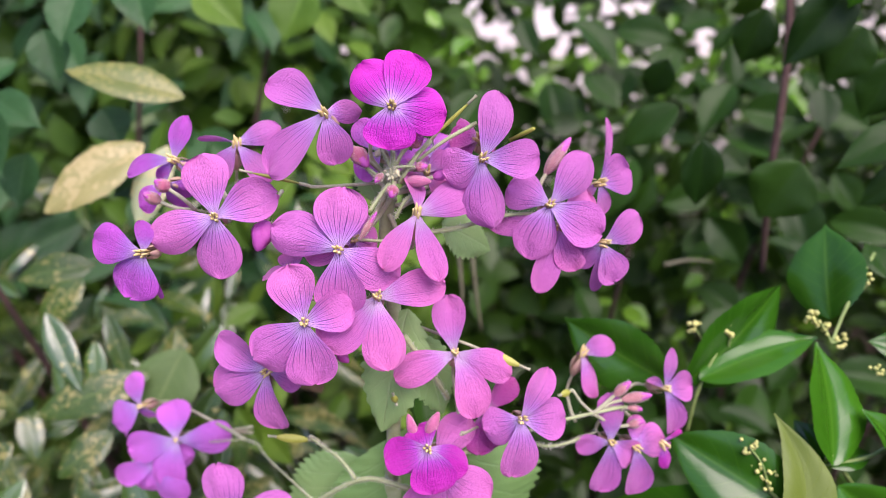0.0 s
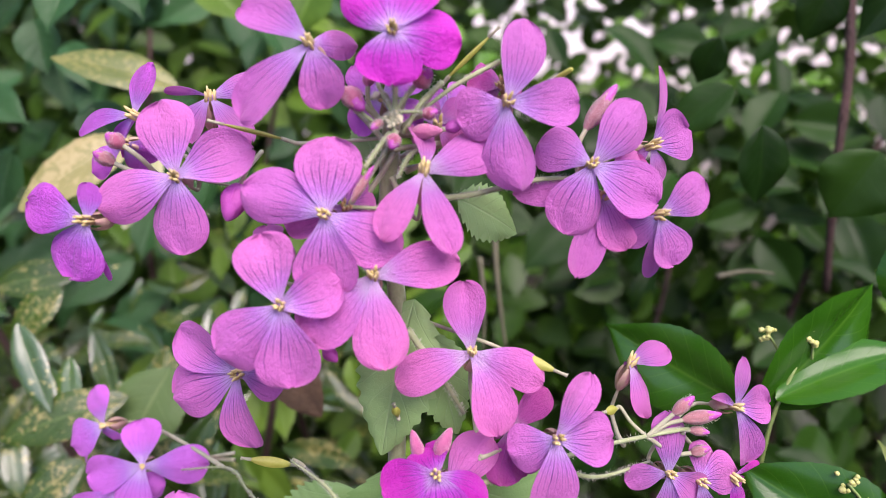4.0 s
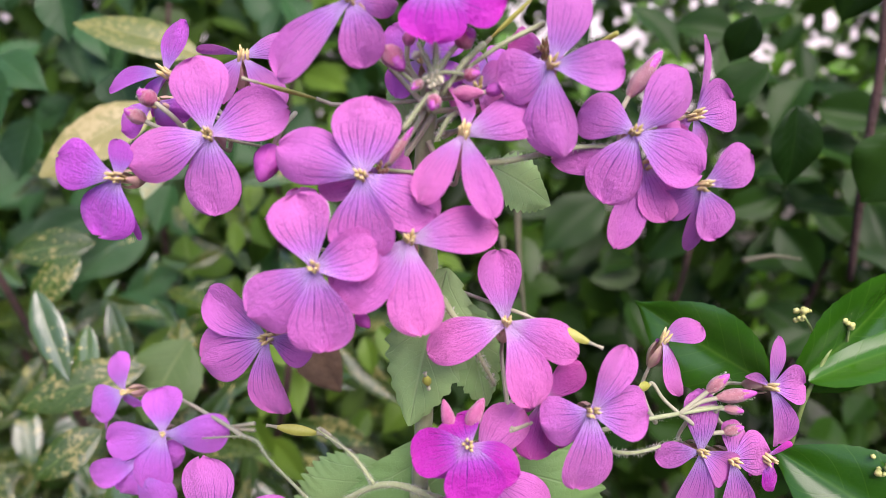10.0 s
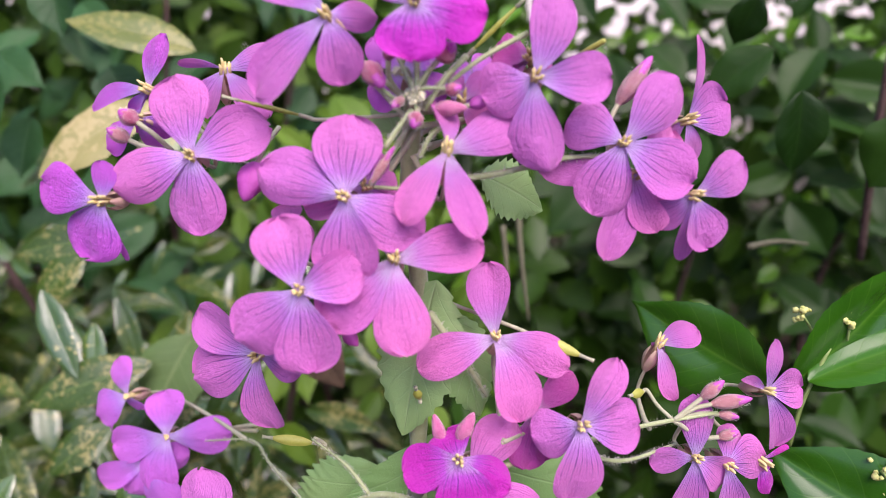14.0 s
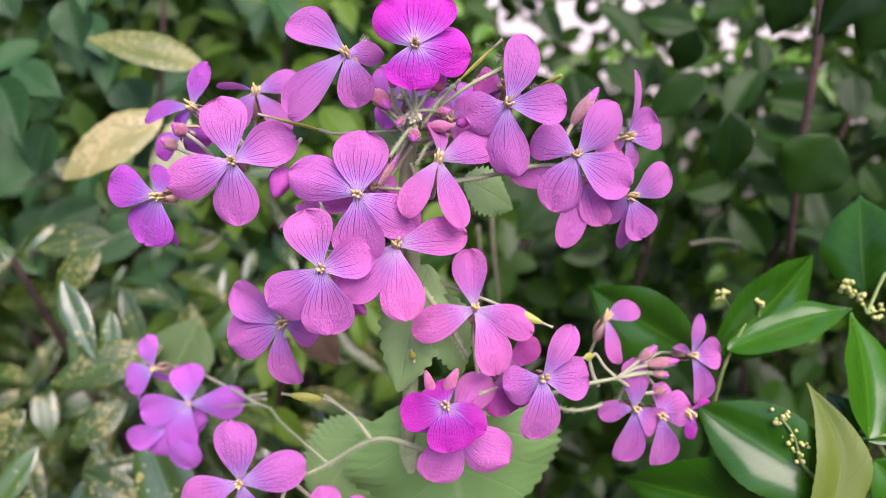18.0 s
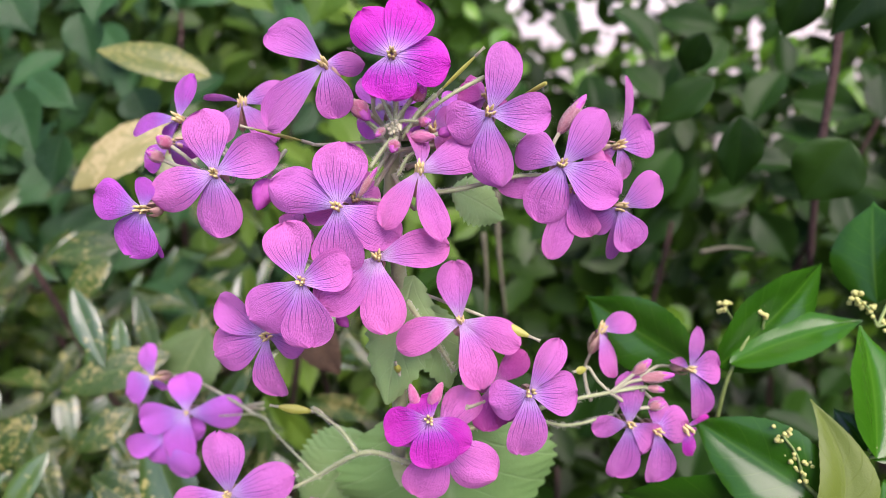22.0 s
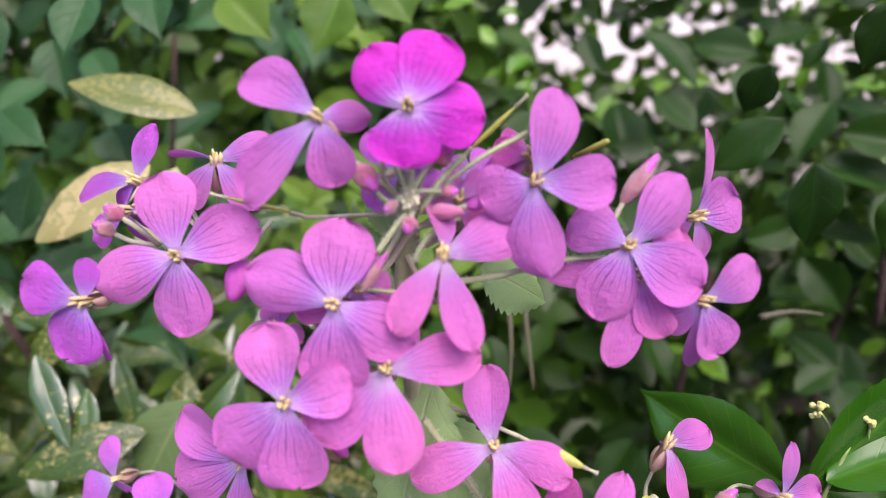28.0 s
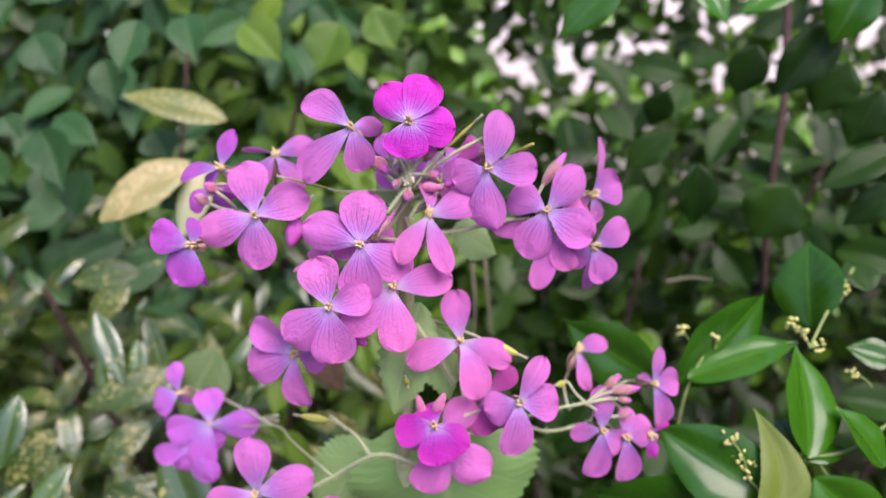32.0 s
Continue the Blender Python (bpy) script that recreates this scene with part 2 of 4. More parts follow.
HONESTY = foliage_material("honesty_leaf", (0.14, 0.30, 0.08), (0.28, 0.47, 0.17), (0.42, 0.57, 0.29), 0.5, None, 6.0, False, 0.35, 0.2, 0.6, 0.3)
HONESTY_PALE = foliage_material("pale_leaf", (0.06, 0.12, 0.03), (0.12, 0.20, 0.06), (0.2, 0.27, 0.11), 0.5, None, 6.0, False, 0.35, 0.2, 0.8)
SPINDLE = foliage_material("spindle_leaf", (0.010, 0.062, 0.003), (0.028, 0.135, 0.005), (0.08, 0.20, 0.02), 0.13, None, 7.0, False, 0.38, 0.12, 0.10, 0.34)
SPINDLE_PALE = foliage_material("spindle_leaf_underside", (0.075, 0.125, 0.012), (0.115, 0.17, 0.020), (0.15, 0.21, 0.04), 0.45, None, 7.0, False, 0.4, 0.2, 0.4, 0.25)
# darker copy of the spindle leaf: shade at the back put into its colour
SPINDLE_SHADED = foliage_material("spindle_leaf_shaded", (0.004, 0.020, 0.002), (0.016, 0.054, 0.005), (0.02, 0.06, 0.008), 0.32, None, 7.0, False, 0.15, 0.08, 0.4, 0.3)
AUCUBA_GOLD = foliage_material("aucuba_gold_leaf", (0.11, 0.14, 0.04), (0.28, 0.26, 0.09), (0.32, 0.31, 0.12), 0.35, ((0.37, 0.32, 0.14), 0.64, 300), 8.0, False, 0.5, 0.2, 0.5)
AUCUBA = foliage_material("aucuba_leaf", (0.010, 0.028, 0.003), (0.042, 0.080, 0.007), (0.13, 0.22, 0.06), 0.2, ((0.27, 0.27, 0.08), 0.72, 520), 8.0, False, 0.5, 0.12, 0.5)
AUCUBA_SPOTTED = foliage_material("aucuba_spotted_leaf", (0.010, 0.034, 0.004), (0.034, 0.078, 0.008), (0.16, 0.24, 0.07), 0.22, ((0.22, 0.21, 0.07), 0.66, 560), 8.0, False, 0.5, 0.15, 0.5)
AUCUBA_SHINE = foliage_material("aucuba_glossy_leaf", (0.02, 0.06, 0.012), (0.05, 0.11, 0.02), (0.13, 0.22, 0.06), 0.14, ((0.40, 0.38, 0.12), 0.74, 400), 8.0, False, 1.0, 0.1, 0.3)
AUCUBA_PALE = foliage_material("aucuba_pale_leaf", (0.15, 0.21, 0.09), (0.28, 0.34, 0.19), (0.4, 0.44, 0.28), 0.35, ((0.38, 0.37, 0.18), 0.62, 480), 8.0, False, 0.5, 0.2, 0.5)
IVY = foliage_material("hedge_leaf", (0.009, 0.042, 0.011), (0.028, 0.100, 0.026), (0.06, 0.14, 0.05), 0.36, None, 6.0, False, 0.24, 0.15, 0.9)
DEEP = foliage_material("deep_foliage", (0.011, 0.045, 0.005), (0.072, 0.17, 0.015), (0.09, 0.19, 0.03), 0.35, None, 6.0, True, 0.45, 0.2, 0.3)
# near-black leaf colour carries the shade inside the shrub
DEEP_SHADED = foliage_material("shaded_shrub_foliage", (0.004, 0.015, 0.002), (0.032, 0.090, 0.006), (0.05, 0.11, 0.02), 0.33, None, 6.0, True, 0.3, 0.25, 0.3)
# next two: light shining through shrub leaves, put into a bright yellow-green colour
BACKLIT = foliage_material("backlit_leaf", (0.05, 0.18, 0.008), (0.13, 0.33, 0.016), (0.25, 0.45, 0.06), 0.25, None, 6.0, False, 0.5, 0.35, 0.3)
BACKLIT_MASS = foliage_material("backlit_shrub_leaf", (0.03, 0.11, 0.006), (0.12, 0.28, 0.016), (0.2, 0.38, 0.05), 0.22, None, 6.0, True, 0.6, 0.35, 0.3)
YOUNG = foliage_material("climber_young_leaf", (0.045, 0.12, 0.010), (0.12, 0.22, 0.022), (0.14, 0.27, 0.03), 0.4, None, 6.0, False, 0.25, 0.3, 0.3)
AUCUBA_OLIVE = foliage_material("aucuba_olive_leaf", (0.07, 0.11, 0.018), (0.14, 0.17, 0.035), (0.19, 0.21, 0.06), 0.35, ((0.19, 0.20, 0.05), 0.62, 480), 8.0, False, 0.5, 0.2, 0.5)
BARK = plain_material("bark", (0.03, 0.014, 0.012), (0.08, 0.04, 0.032), 90, 0.85, 0.9, 0.003)
TWIG = plain_material("green_twig", (0.10, 0.17, 0.04), (0.20, 0.28, 0.08), 150, 0.6, 0.4, 0.0005)
OLD_STALK = plain_material("old_stalk_skin", (0.05, 0.052, 0.026), (0.11, 0.11, 0.06), 120, 0.7, 0.5, 0.0004)
SPRIG = plain_material("sprig_bud", (0.42, 0.46, 0.12), (0.60, 0.60, 0.22), 300, 0.6, 0.4, 0.0003, 0.1)
SOIL = plain_material("soil", (0.025, 0.016, 0.011), (0.085, 0.06, 0.04), 18, 0.95, 1.0, 0.01)
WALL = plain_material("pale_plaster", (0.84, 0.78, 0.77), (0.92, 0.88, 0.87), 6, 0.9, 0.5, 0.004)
DRY = plain_material("dry_leaf", (0.040, 0.024, 0.012), (0.10, 0.060, 0.030), 60, 0.95, 0.7, 0.001)


# ---- mesh helpers ----
def part(name, bm, material, parent, label=""):
    me = bpy.data.meshes.new(name)
    bm.to_mesh(me)
    bm.free()
    return mesh_part(name, me, material, parent, label)


def mesh_part(name, me, material, parent, label=""):
    for p in me.polygons:
        p.use_smooth = True
    me.materials.append(material)
    ob = new(name, me)
    if parent is not None:
        ob.parent = parent
    if label:
        tagged(ob, label)
    return ob


def thing(name, at, label, category, group="", kind=""):
    ob = new(name)
    ob.empty_display_size = 0.005
    ob.location = at
    return tagged(ob, label, category, group, kind)


def grid_mesh(name, rows, levels=None):
    """A sheet through rows of points, with a UV map across (u) and along (v)."""
    nv, nu = len(rows), len(rows[0])
    verts = [p for row in rows for p in row]
    faces = [(a * nu + b, a * nu + b + 1, (a + 1) * nu + b + 1, (a + 1) * nu + b) for a in range(nv - 1) for b in range(nu - 1)]
    me = bpy.data.meshes.new(name)
    me.from_pydata(verts, [], faces)
    uv = me.uv_layers.new(name="UVMap")
    for loop in me.loops:
        a, b = divmod(loop.vertex_index, nu)
        uv.data[loop.index].uv = (b / (nu - 1), levels[a] if levels else a / (nv - 1))
    return me


def tube(bm, pts, radii, sides=8):
    """A round tube through the points, closed at both ends."""
    pts = [Vector(p) for p in pts]
    if isinstance(radii, (int, float)):
        radii = [radii] * len(pts)
    rings = []
    side = None
    for k, p in enumerate(pts):
        d = (pts[min(k + 1, len(pts) - 1)] - pts[max(k - 1, 0)]).normalized()
        if side is None:
            side = d.orthogonal().normalized()
        side = (side - side.dot(d) * d).normalized()
        other = d.cross(side)
        rings.append([bm.verts.new(p + radii[k] * (math.cos(a) * side + math.sin(a) * other)) for a in (2 * math.pi * j / sides for j in range(sides))])
    for r0, r1 in zip(rings, rings[1:]):
        for j in range(sides):
            bm.faces.new((r0[j], r0[(j + 1) % sides], r1[(j + 1) % sides], r1[j]))
    bm.faces.new(rings[0][::-1])
    bm.faces.new(rings[-1])


def curve_points(pts, steps=6):
    """A smooth line through the points."""
    pts = [Vector(p) for p in pts]
    ext = [2 * pts[0] - pts[1], *pts, 2 * pts[-1] - pts[-2]]
    out = []
    for k in range(1, len(ext) - 2):
        a, b, c, d = ext[k - 1 : k + 3]
        for j in range(steps):
            t = j / steps
            out.append(0.5 * (2 * b + (c - a) * t + (2 * a - 5 * b + 4 * c - d) * t * t + (3 * b - 3 * c + d - a) * t ** 3))
    return [*out, pts[-1]]


COAT = []


def tube_part(name, pts, radius, material, parent, taper=0.75, label=""):
    if material is STEM:
        COAT.extend(stalk_roots(pts, radius, 140 if name == "stalk" else 420))
    if name == "branch":
        taper = 0.5
    bm = bmesh.new()
    line = curve_points(pts)
    tube(bm, line, [radius * (1 - (1 - taper) * k / (len(line) - 1)) * (1 + 0.06 * math.sin(k * 2.3)) for k in range(len(line))], 10)
    return part(name, bm, material, parent, label)


rng = random.Random(7)
hair_rng = random.Random(11)


def hairs(parent, roots, length):
    """Fine spreading hairs, each a slender spike, from pairs of root and direction."""
    verts, faces = [], []
    for root, way in roots:
        way = (way.normalized() + Vector((hair_rng.uniform(-0.5, 0.5), hair_rng.uniform(-0.5, 0.5), hair_rng.uniform(-0.5, 0.5)))).normalized()
        side = way.orthogonal().normalized() * 0.00004
        other = way.cross(side)
        o = len(verts)
        verts += [root + side, root - 0.5 * side + 0.87 * other, root - 0.5 * side - 0.87 * other, root + way * length * hair_rng.uniform(0.5, 1.0)]
        faces += [(o, o + 1, o + 3), (o + 1, o + 2, o + 3), (o + 2, o, o + 3)]
    me = bpy.data.meshes.new("hairs")
    me.from_pydata(verts, [], faces)
    return mesh_part("hairs", me, HAIR, parent, "fine whitish hairs")


def stalk_roots(pts, radius, count):
    line = curve_points(pts)
    roots = []
    for k in range(count):
        p, q = (lambda j: (line[j], line[j + 1]))(hair_rng.randrange(len(line) - 1))
        d = (q - p).normalized()
        out = Matrix.Rotation(hair_rng.uniform(0, 6.28), 3, d) @ d.orthogonal().normalized()
        roots.append((p.lerp(q, hair_rng.random()) + out * radius * 0.9, out))
    return roots


# ---- the honesty plant ----
def petal(parent, tip, facing, width, twist, material, broad=0.95):
    """One petal: a narrow claw that widens into a rounded blade."""
    tip = Vector(tip)
    length = tip.length
    e = tip / length
    n = facing - facing.dot(e) * e
    n = (n.normalized() if n.length > 1e-4 else e.orthogonal().normalized())
    n = Matrix.Rotation(radians(twist), 3, e) @ n
    w = e.cross(n)
    arch, cup, phase = rng.uniform(0.02, 0.13), rng.uniform(-0.24, 0.24), rng.uniform(0, 6.28)
    broad, crease = broad * rng.uniform(0.74, 1.0), rng.uniform(-0.05, 0.03)
    lean = rng.uniform(-0.07, 0.07)
    rows, levels = [], (0, 0.09, 0.18, 0.27, 0.36, 0.45, 0.54, 0.63, 0.72, 0.80, 0.87, 0.925, 0.965, 0.99, 1.0)
    claw, wide = rng.uniform(0.09, 0.14), rng.uniform(0.60, 0.70)
    for v in levels:
        if v < wide:
            k = v / wide
            s = claw + (1 - claw) * (k * k * (3 - 2 * k)) ** broad
        else:
            s = max(0.02, 1 - ((v - wide) / (1 - wide)) ** 2.3) ** 0.5
        row = []
        for j in range(11):
            u = j / 5 - 1
            along = length * (v + v * v * (0.012 * math.sin(5 * u + phase) + 0.003 * math.sin(9 * u + 2 * phase)))
            across = 0.5 * width * s * u + lean * length * math.sin(math.pi * v)
            up = length * 4 * arch * v * (1 - v) + cup * width * u * u * s + 0.06 * width * v * v * math.sin(4.2 * u + phase + 3 * v) + crease * width * (1 - abs(u)) ** 2 * v
            row.append(e * along + w * across + n * up)
        rows.append(row)
    return mesh_part("petal", grid_mesh("petal", rows, levels), material, parent)


def flower(label, centre, facing, material, root, petals):
    """A four-petalled flower: petals in millimetres from its centre, with their width and twist."""
    head = thing("honesty_flower", centre, label, "flower", "honesty flowers")
    face = Vector(facing)
    for x, y, z, width, twist in petals:
        petal(head, Vector((x, y, z)) * 0.001, face, width * 0.00102, twist, material, 0.66 if material in (PETAL_FRESH, PETAL_DEEP) else 0.86)
    side = face.orthogonal().normalized()
    other = face.cross(side)
    for k in range(6):
        a = 1.05 * k + rng.uniform(-0.2, 0.2)
        out = side * math.cos(a) + other * math.sin(a)
        foot = out * 0.0003 - face * (0.0045 if material is PETAL_VIOLET else 0.003)
        top = out * rng.uniform(0.0004, 0.001) + face * rng.uniform(0.0006, 0.0022)
        if material is PETAL_VIOLET:
            top = top * 0.5 - face * 0.0004
        bm = bmesh.new()
        tube(bm, [foot, foot.lerp(top, 0.5), top - face * 0.0015 + out * 0.0001, top - face * 0.0003, top + face * 0.0007 + out * 0.0003], [0.0002, 0.00024, 0.00036, 0.00038, 0.00016], 6)
        part("stamen", bm, ANTHER, head, "cream-yellow stamen" if k == 0 else "")
    back = -face
    for k in range(4):
        a = 1.571 * k + 0.6
        out = side * math.cos(a) + other * math.sin(a)
        rows = []
        for v in range(6):
            t = v / 5
            mid = back * (0.0075 - 0.0065 * t) + out * (0.0008 + 0.0011 * math.sin(2.6 * t))
            tang = face.cross(out)
            wide = 0.0011 * math.sin(math.pi * (0.15 + 0.78 * t))
            rows.append([mid + tang * wide * u + out * -0.0003 * u * u for u in (-1, -0.5, 0, 0.5, 1)])
        mesh_part("sepal", grid_mesh("sepal", rows), SEPAL, head)
    start = back * 0.0072
    end = Vector(root) - Vector(centre)
    if end.dot(back) < 0.004:
        end = end + back * (0.006 - end.dot(back))
    bm = bmesh.new()
    line = curve_points([start, start + back * 0.004 + end * 0.1, start.lerp(end, 0.6) + back * 0.003, end])
    tube(bm, line, [0.00036 + 0.00025 * k / len(line) for k in range(len(line))], 7)
    part("pedicel", bm, PEDICEL, head)
    return head


# where the side branches fork into bud stalks
FORKS = [(0.0530, -0.0030, 0.5522), (-0.0490, 0.0071, 0.6079), (0.0035, -0.0118, 0.5450), (-0.0340, -0.0079, 0.5226), (0.0360, 0.0029, 0.6075), (-0.0200, -0.0081, 0.5850), (-0.0235, -0.0025, 0.5466), (-0.0004, 0.0026, 0.5794), (-0.0009, 0.0021, 0.5554)]


def bud(label, base, axis, width, material):
    """A closed bud: overlapping sepals round a pointed egg."""
    head = thing("honesty_bud", base, label, "flower bud", "honesty buds")
    axis = Vector(axis) * 0.001
    length = axis.length
    e = axis / length
    side = e.orthogonal().normalized()
    other = e.cross(side)
    r = width * 0.0005
    bm = bmesh.new()
    profile = [(0.0, 0.25), (0.08, 0.55), (0.25, 0.88), (0.45, 1.0), (0.65, 0.9), (0.82, 0.66), (0.94, 0.38), (1.0, 0.12)]
    tube(bm, [e * length * t for t, _ in profile], [r * 0.86 * s for _, s in profile], 10)
    part("core", bm, BUD_DARK if material in (BUD_PINK, BUD_HAIRY, BUD_SALMON) and width > 1.2 else material, head, "rolled magenta petals showing at the tip")
    for k in range(4):
        a = 1.571 * k
        rows = []
        for t, s in profile:
            row = []
            for j in range(5):
                b = a + (j / 4 - 0.5) * 1.7
                row.append(e * length * t * (0.84, 0.9, 0.93, 0.9, 0.84)[j] + (side * math.cos(b) + other * math.sin(b)) * r * max(s, 0.3) * (1.02, 0.92, 1.08, 0.92, 1.02)[j])
            rows.append(row)
        mesh_part("sepal", grid_mesh("sepal", rows), material, head)
    if material in (BUD_PINK, BUD_HAIRY, BUD_SALMON, BUD_GREEN):
        roots = []
        for k in range(130 if width > 1.2 else 20):
            t, a = hair_rng.uniform(0.05, 0.95), hair_rng.uniform(0, 6.28)
            out = side * math.cos(a) + other * math.sin(a)
            roots.append((e * length * t + out * r * 0.95 * math.sin(math.pi * (0.12 + 0.76 * t)), out + e * 0.4))
        hairs(head, roots, 0.0006)
    bm = bmesh.new()
    hub = Vector(HUB) - Vector(base) + Vector((0, 0.003, -0.004))
    near = min((Vector(j) - Vector(base) for j in FORKS), key=lambda d: d.length)
    reach = hub if hub.length < 0.02 else near if near.length < 0.018 else -e * 0.01 + Vector((0, 0.003, -0.003))
    tube(bm, curve_points([e * 0.0004, -e * 0.002 + reach * 0.2, reach]), 0.0005, 7)
    part("pedicel", bm, PEDICEL, head)
    return head


def seed_pod(base, axis, width, start=0.2, end=0.85):
    """A young flat green pod on a thin stalk, with the style at its end."""
    head = thing("seed_pod", base, "young flat yellow-green honesty seed pod", "seed pod", "seed pods")
    axis = Vector(axis) * 0.001
    e = axis.normalized()
    n = Vector((0, -0.9, 0.42))
    n = (n - n.dot(e) * e).normalized()
    w = e.cross(n)
    rows_front, rows_back = [], []
    for k in range(10):
        t = start + (end - start) * k / 9
        s = math.sin(math.pi * (0.04 + 0.92 * k / 9)) ** 0.7
        rows_front.append([axis * t + w * width * 0.00038 * s * u + n * 0.0006 * s * (1 - u * u) for u in (-1, -0.6, 0, 0.6, 1)])
        rows_back.append([axis * t + w * width * 0.00038 * s * u - n * 0.0006 * s * (1 - u * u) for u in (1, 0.6, 0, -0.6, -1)])
    mesh_part("valve", grid_mesh("valve", rows_front), POD, head)
    mesh_part("valve", grid_mesh("valve", rows_back), POD, head)
    bm = bmesh.new()
    joint = min((Vector(j) - Vector(base) for j in [*FORKS, (0.0, 0.003, 0.616)]), key=lambda d: d.length)
    foot = [joint, joint * 0.5 - n * 0.0008] if joint.length < 0.024 else []
    tube(bm, curve_points([*foot, Vector((0, 0, 0)), axis * start * 0.5 + n * -0.0006, axis * (start + 0.02)]), 0.0004, 7)
    part("stalk", bm, PEDICEL, head)
    bm = bmesh.new()
    tube(bm, [axis * (end - 0.02), axis * 0.93, axis * 0.99, axis], [0.0004, 0.0003, 0.0004, 0.0005], 6)
    part("style", bm, PEDICEL, head)


def style_stub(base, axis, width):
    head = thing("seed_pod", base, "tip of a slender young green pod", "seed pod", "seed pods")
    axis = Vector(axis) * 0.001
    bm = bmesh.new()
    tube(bm, [-axis, axis * 0.3, axis * 0.9, axis], [width * 0.0004, width * 0.0005, width * 0.00045, width * 0.0003], 7)
    part("style", bm, POD, head)


def leaf(parent, base, tip, width, roll, material, up, fold=0.18, arch=0.06, teeth=0.0, tooth_count=0, shape=1.0, curl=0.0, name="leaf", bow=0.0, point=0.0):
    """A leaf with a folded midrib: pointed, oval, toothed if asked."""
    base, tip = Vector(base) - parent.location, Vector(tip) - parent.location
    axis = tip - base
    length = axis.length
    e = axis / length
    n = Vector(up)
    n = (n - n.dot(e) * e).normalized()
    n = Matrix.Rotation(radians(roll), 3, e) @ n
    w = e.cross(n)
    steps = max(14, tooth_count * (4 if teeth > 0.03 else 2))
    phase = rng.uniform(0, 6.28)
    rows = []
    for k in range(steps + 1):
        v = k / steps
        s = math.sin(math.pi * min(1.0, max(0.0, v)) ** shape) ** (0.78 + point * v * v) if 0 < v < 1 else 0.0
        s = max(s, 0.03)
        row = []
        for j in range(9):
            u = j / 4 - 1
            saw = (-1.3, -0.3, 0.6, 1.2)[k % 4] * (0.8 + 0.4 * math.sin(k * 1.7 + phase)) if teeth > 0.03 else (1 if k % 2 else -1)
            edge = 1 + (teeth * saw * (1 if abs(u) == 1 else 0) if 0 < k < steps else 0)
            h = length * 4 * arch * v * (1 - v) + fold * width * abs(u) ** 1.12 * s - curl * width * u * u * u * u * s
            h += 0.02 * width * math.sin(6 * v + phase) * u + 0.014 * width * math.sin(17 * v + 2 * phase) * u * u
            row.append(base + e * length * v + w * (0.5 * width * s * u * edge + bow * length * math.sin(math.pi * v)) + n * h)
        rows.append(row)
    return mesh_part(name, grid_mesh(name, rows), material, parent)


HUB = (0.0000, 0.0000, 0.6200)
plant = thing("honesty_plant", (0, 0, 0), "hairy green honesty stem with toothed leaves", "plant")
tube_part("stem", [(-0.0004, 0.0009, 0.6204), (-0.0020, 0.0046, 0.6018), (-0.0004, 0.0026, 0.5794), (-0.0009, 0.0021, 0.5554), (-0.0020, 0.0007, 0.5291)], 0.0018, STEM, plant, 1.1)
tube_part("stalk", [(0.0002, -0.0036, 0.6212), (-0.0017, -0.0041, 0.6202), (-0.0031, -0.0046, 0.6189)], 0.0005, STEM, plant)
tube_part("stalk", [(0.0002, -0.0036, 0.6212), (0.0016, -0.0027, 0.6232), (0.0034, -0.0008, 0.6255)], 0.0005, STEM, plant)
tube_part("stalk", [(-0.0001, -0.0036, 0.6212), (-0.0014, -0.0026, 0.6235), (-0.0030, -0.0004, 0.6263)], 0.0005, STEM, plant)
tube_part("stalk", [(0.0002, -0.0036, 0.6213), (0.0004, -0.0033, 0.6240), (0.0002, -0.0022, 0.6263)], 0.0006, STEM, plant)
tube_part("stalk", [(0.0002, -0.0036, 0.6213), (0.0027, -0.0035, 0.6215), (0.0055, -0.0026, 0.6212)], 0.0004, STEM, plant)
tube_part("stalk", [(-0.0109, -0.0015, 0.6255), (-0.0074, -0.0028, 0.6225), (-0.0035, -0.0035, 0.6195)], 0.0005, STEM, plant)
tube_part("stalk", [(0.0090, 0.0017, 0.6263), (0.0062, -0.0013, 0.6240), (0.0043, -0.0025, 0.6218), (0.0017, -0.0026, 0.6173)], 0.0006, STEM, plant)
tube_part("stalk", [(-0.0004, -0.0042, 0.6179), (-0.0026, -0.0051, 0.6153), (-0.0054, -0.0064, 0.6115)], 0.0006, STEM, plant)
tube_part("stalk", [(0.0001, -0.0036, 0.6212), (0.0001, -0.0045, 0.6192), (0.0004, -0.0052, 0.6153)], 0.0005, STEM, plant)
tube_part("stalk", [(0.0200, 0.0035, 0.6301), (0.0122, 0.0017, 0.6262), (0.0057, -0.0004, 0.6218)], 0.0005, STEM, plant)
tube_part("stalk", [(0.0049, -0.0035, 0.6148), (0.0027, -0.0042, 0.6132), (0.0006, -0.0047, 0.6093)], 0.0005, STEM, plant)
tube_part("branch", [(0.0021, -0.0071, 0.5796), (0.0090, -0.0075, 0.5688), (0.0134, -0.0060, 0.5600)], 0.00070, STEM, plant)
tube_part("branch", [(0.0035, -0.0129, 0.5442), (0.0224, -0.0096, 0.5473), (0.0426, -0.0046, 0.5509), (0.0625, -0.0017, 0.5534)], 0.00077, STEM, plant)
tube_part("branch", [(0.0285, -0.0106, 0.5517), (0.0409, -0.0087, 0.5462), (0.0560, 0.0016, 0.5428)], 0.00056, STEM, plant)
tube_part("branch", [(0.0037, -0.0140, 0.5377), (-0.0090, -0.0123, 0.5401), (-0.0238, -0.0071, 0.5277), (-0.0361, -0.0080, 0.5217)], 0.00077, STEM, plant)
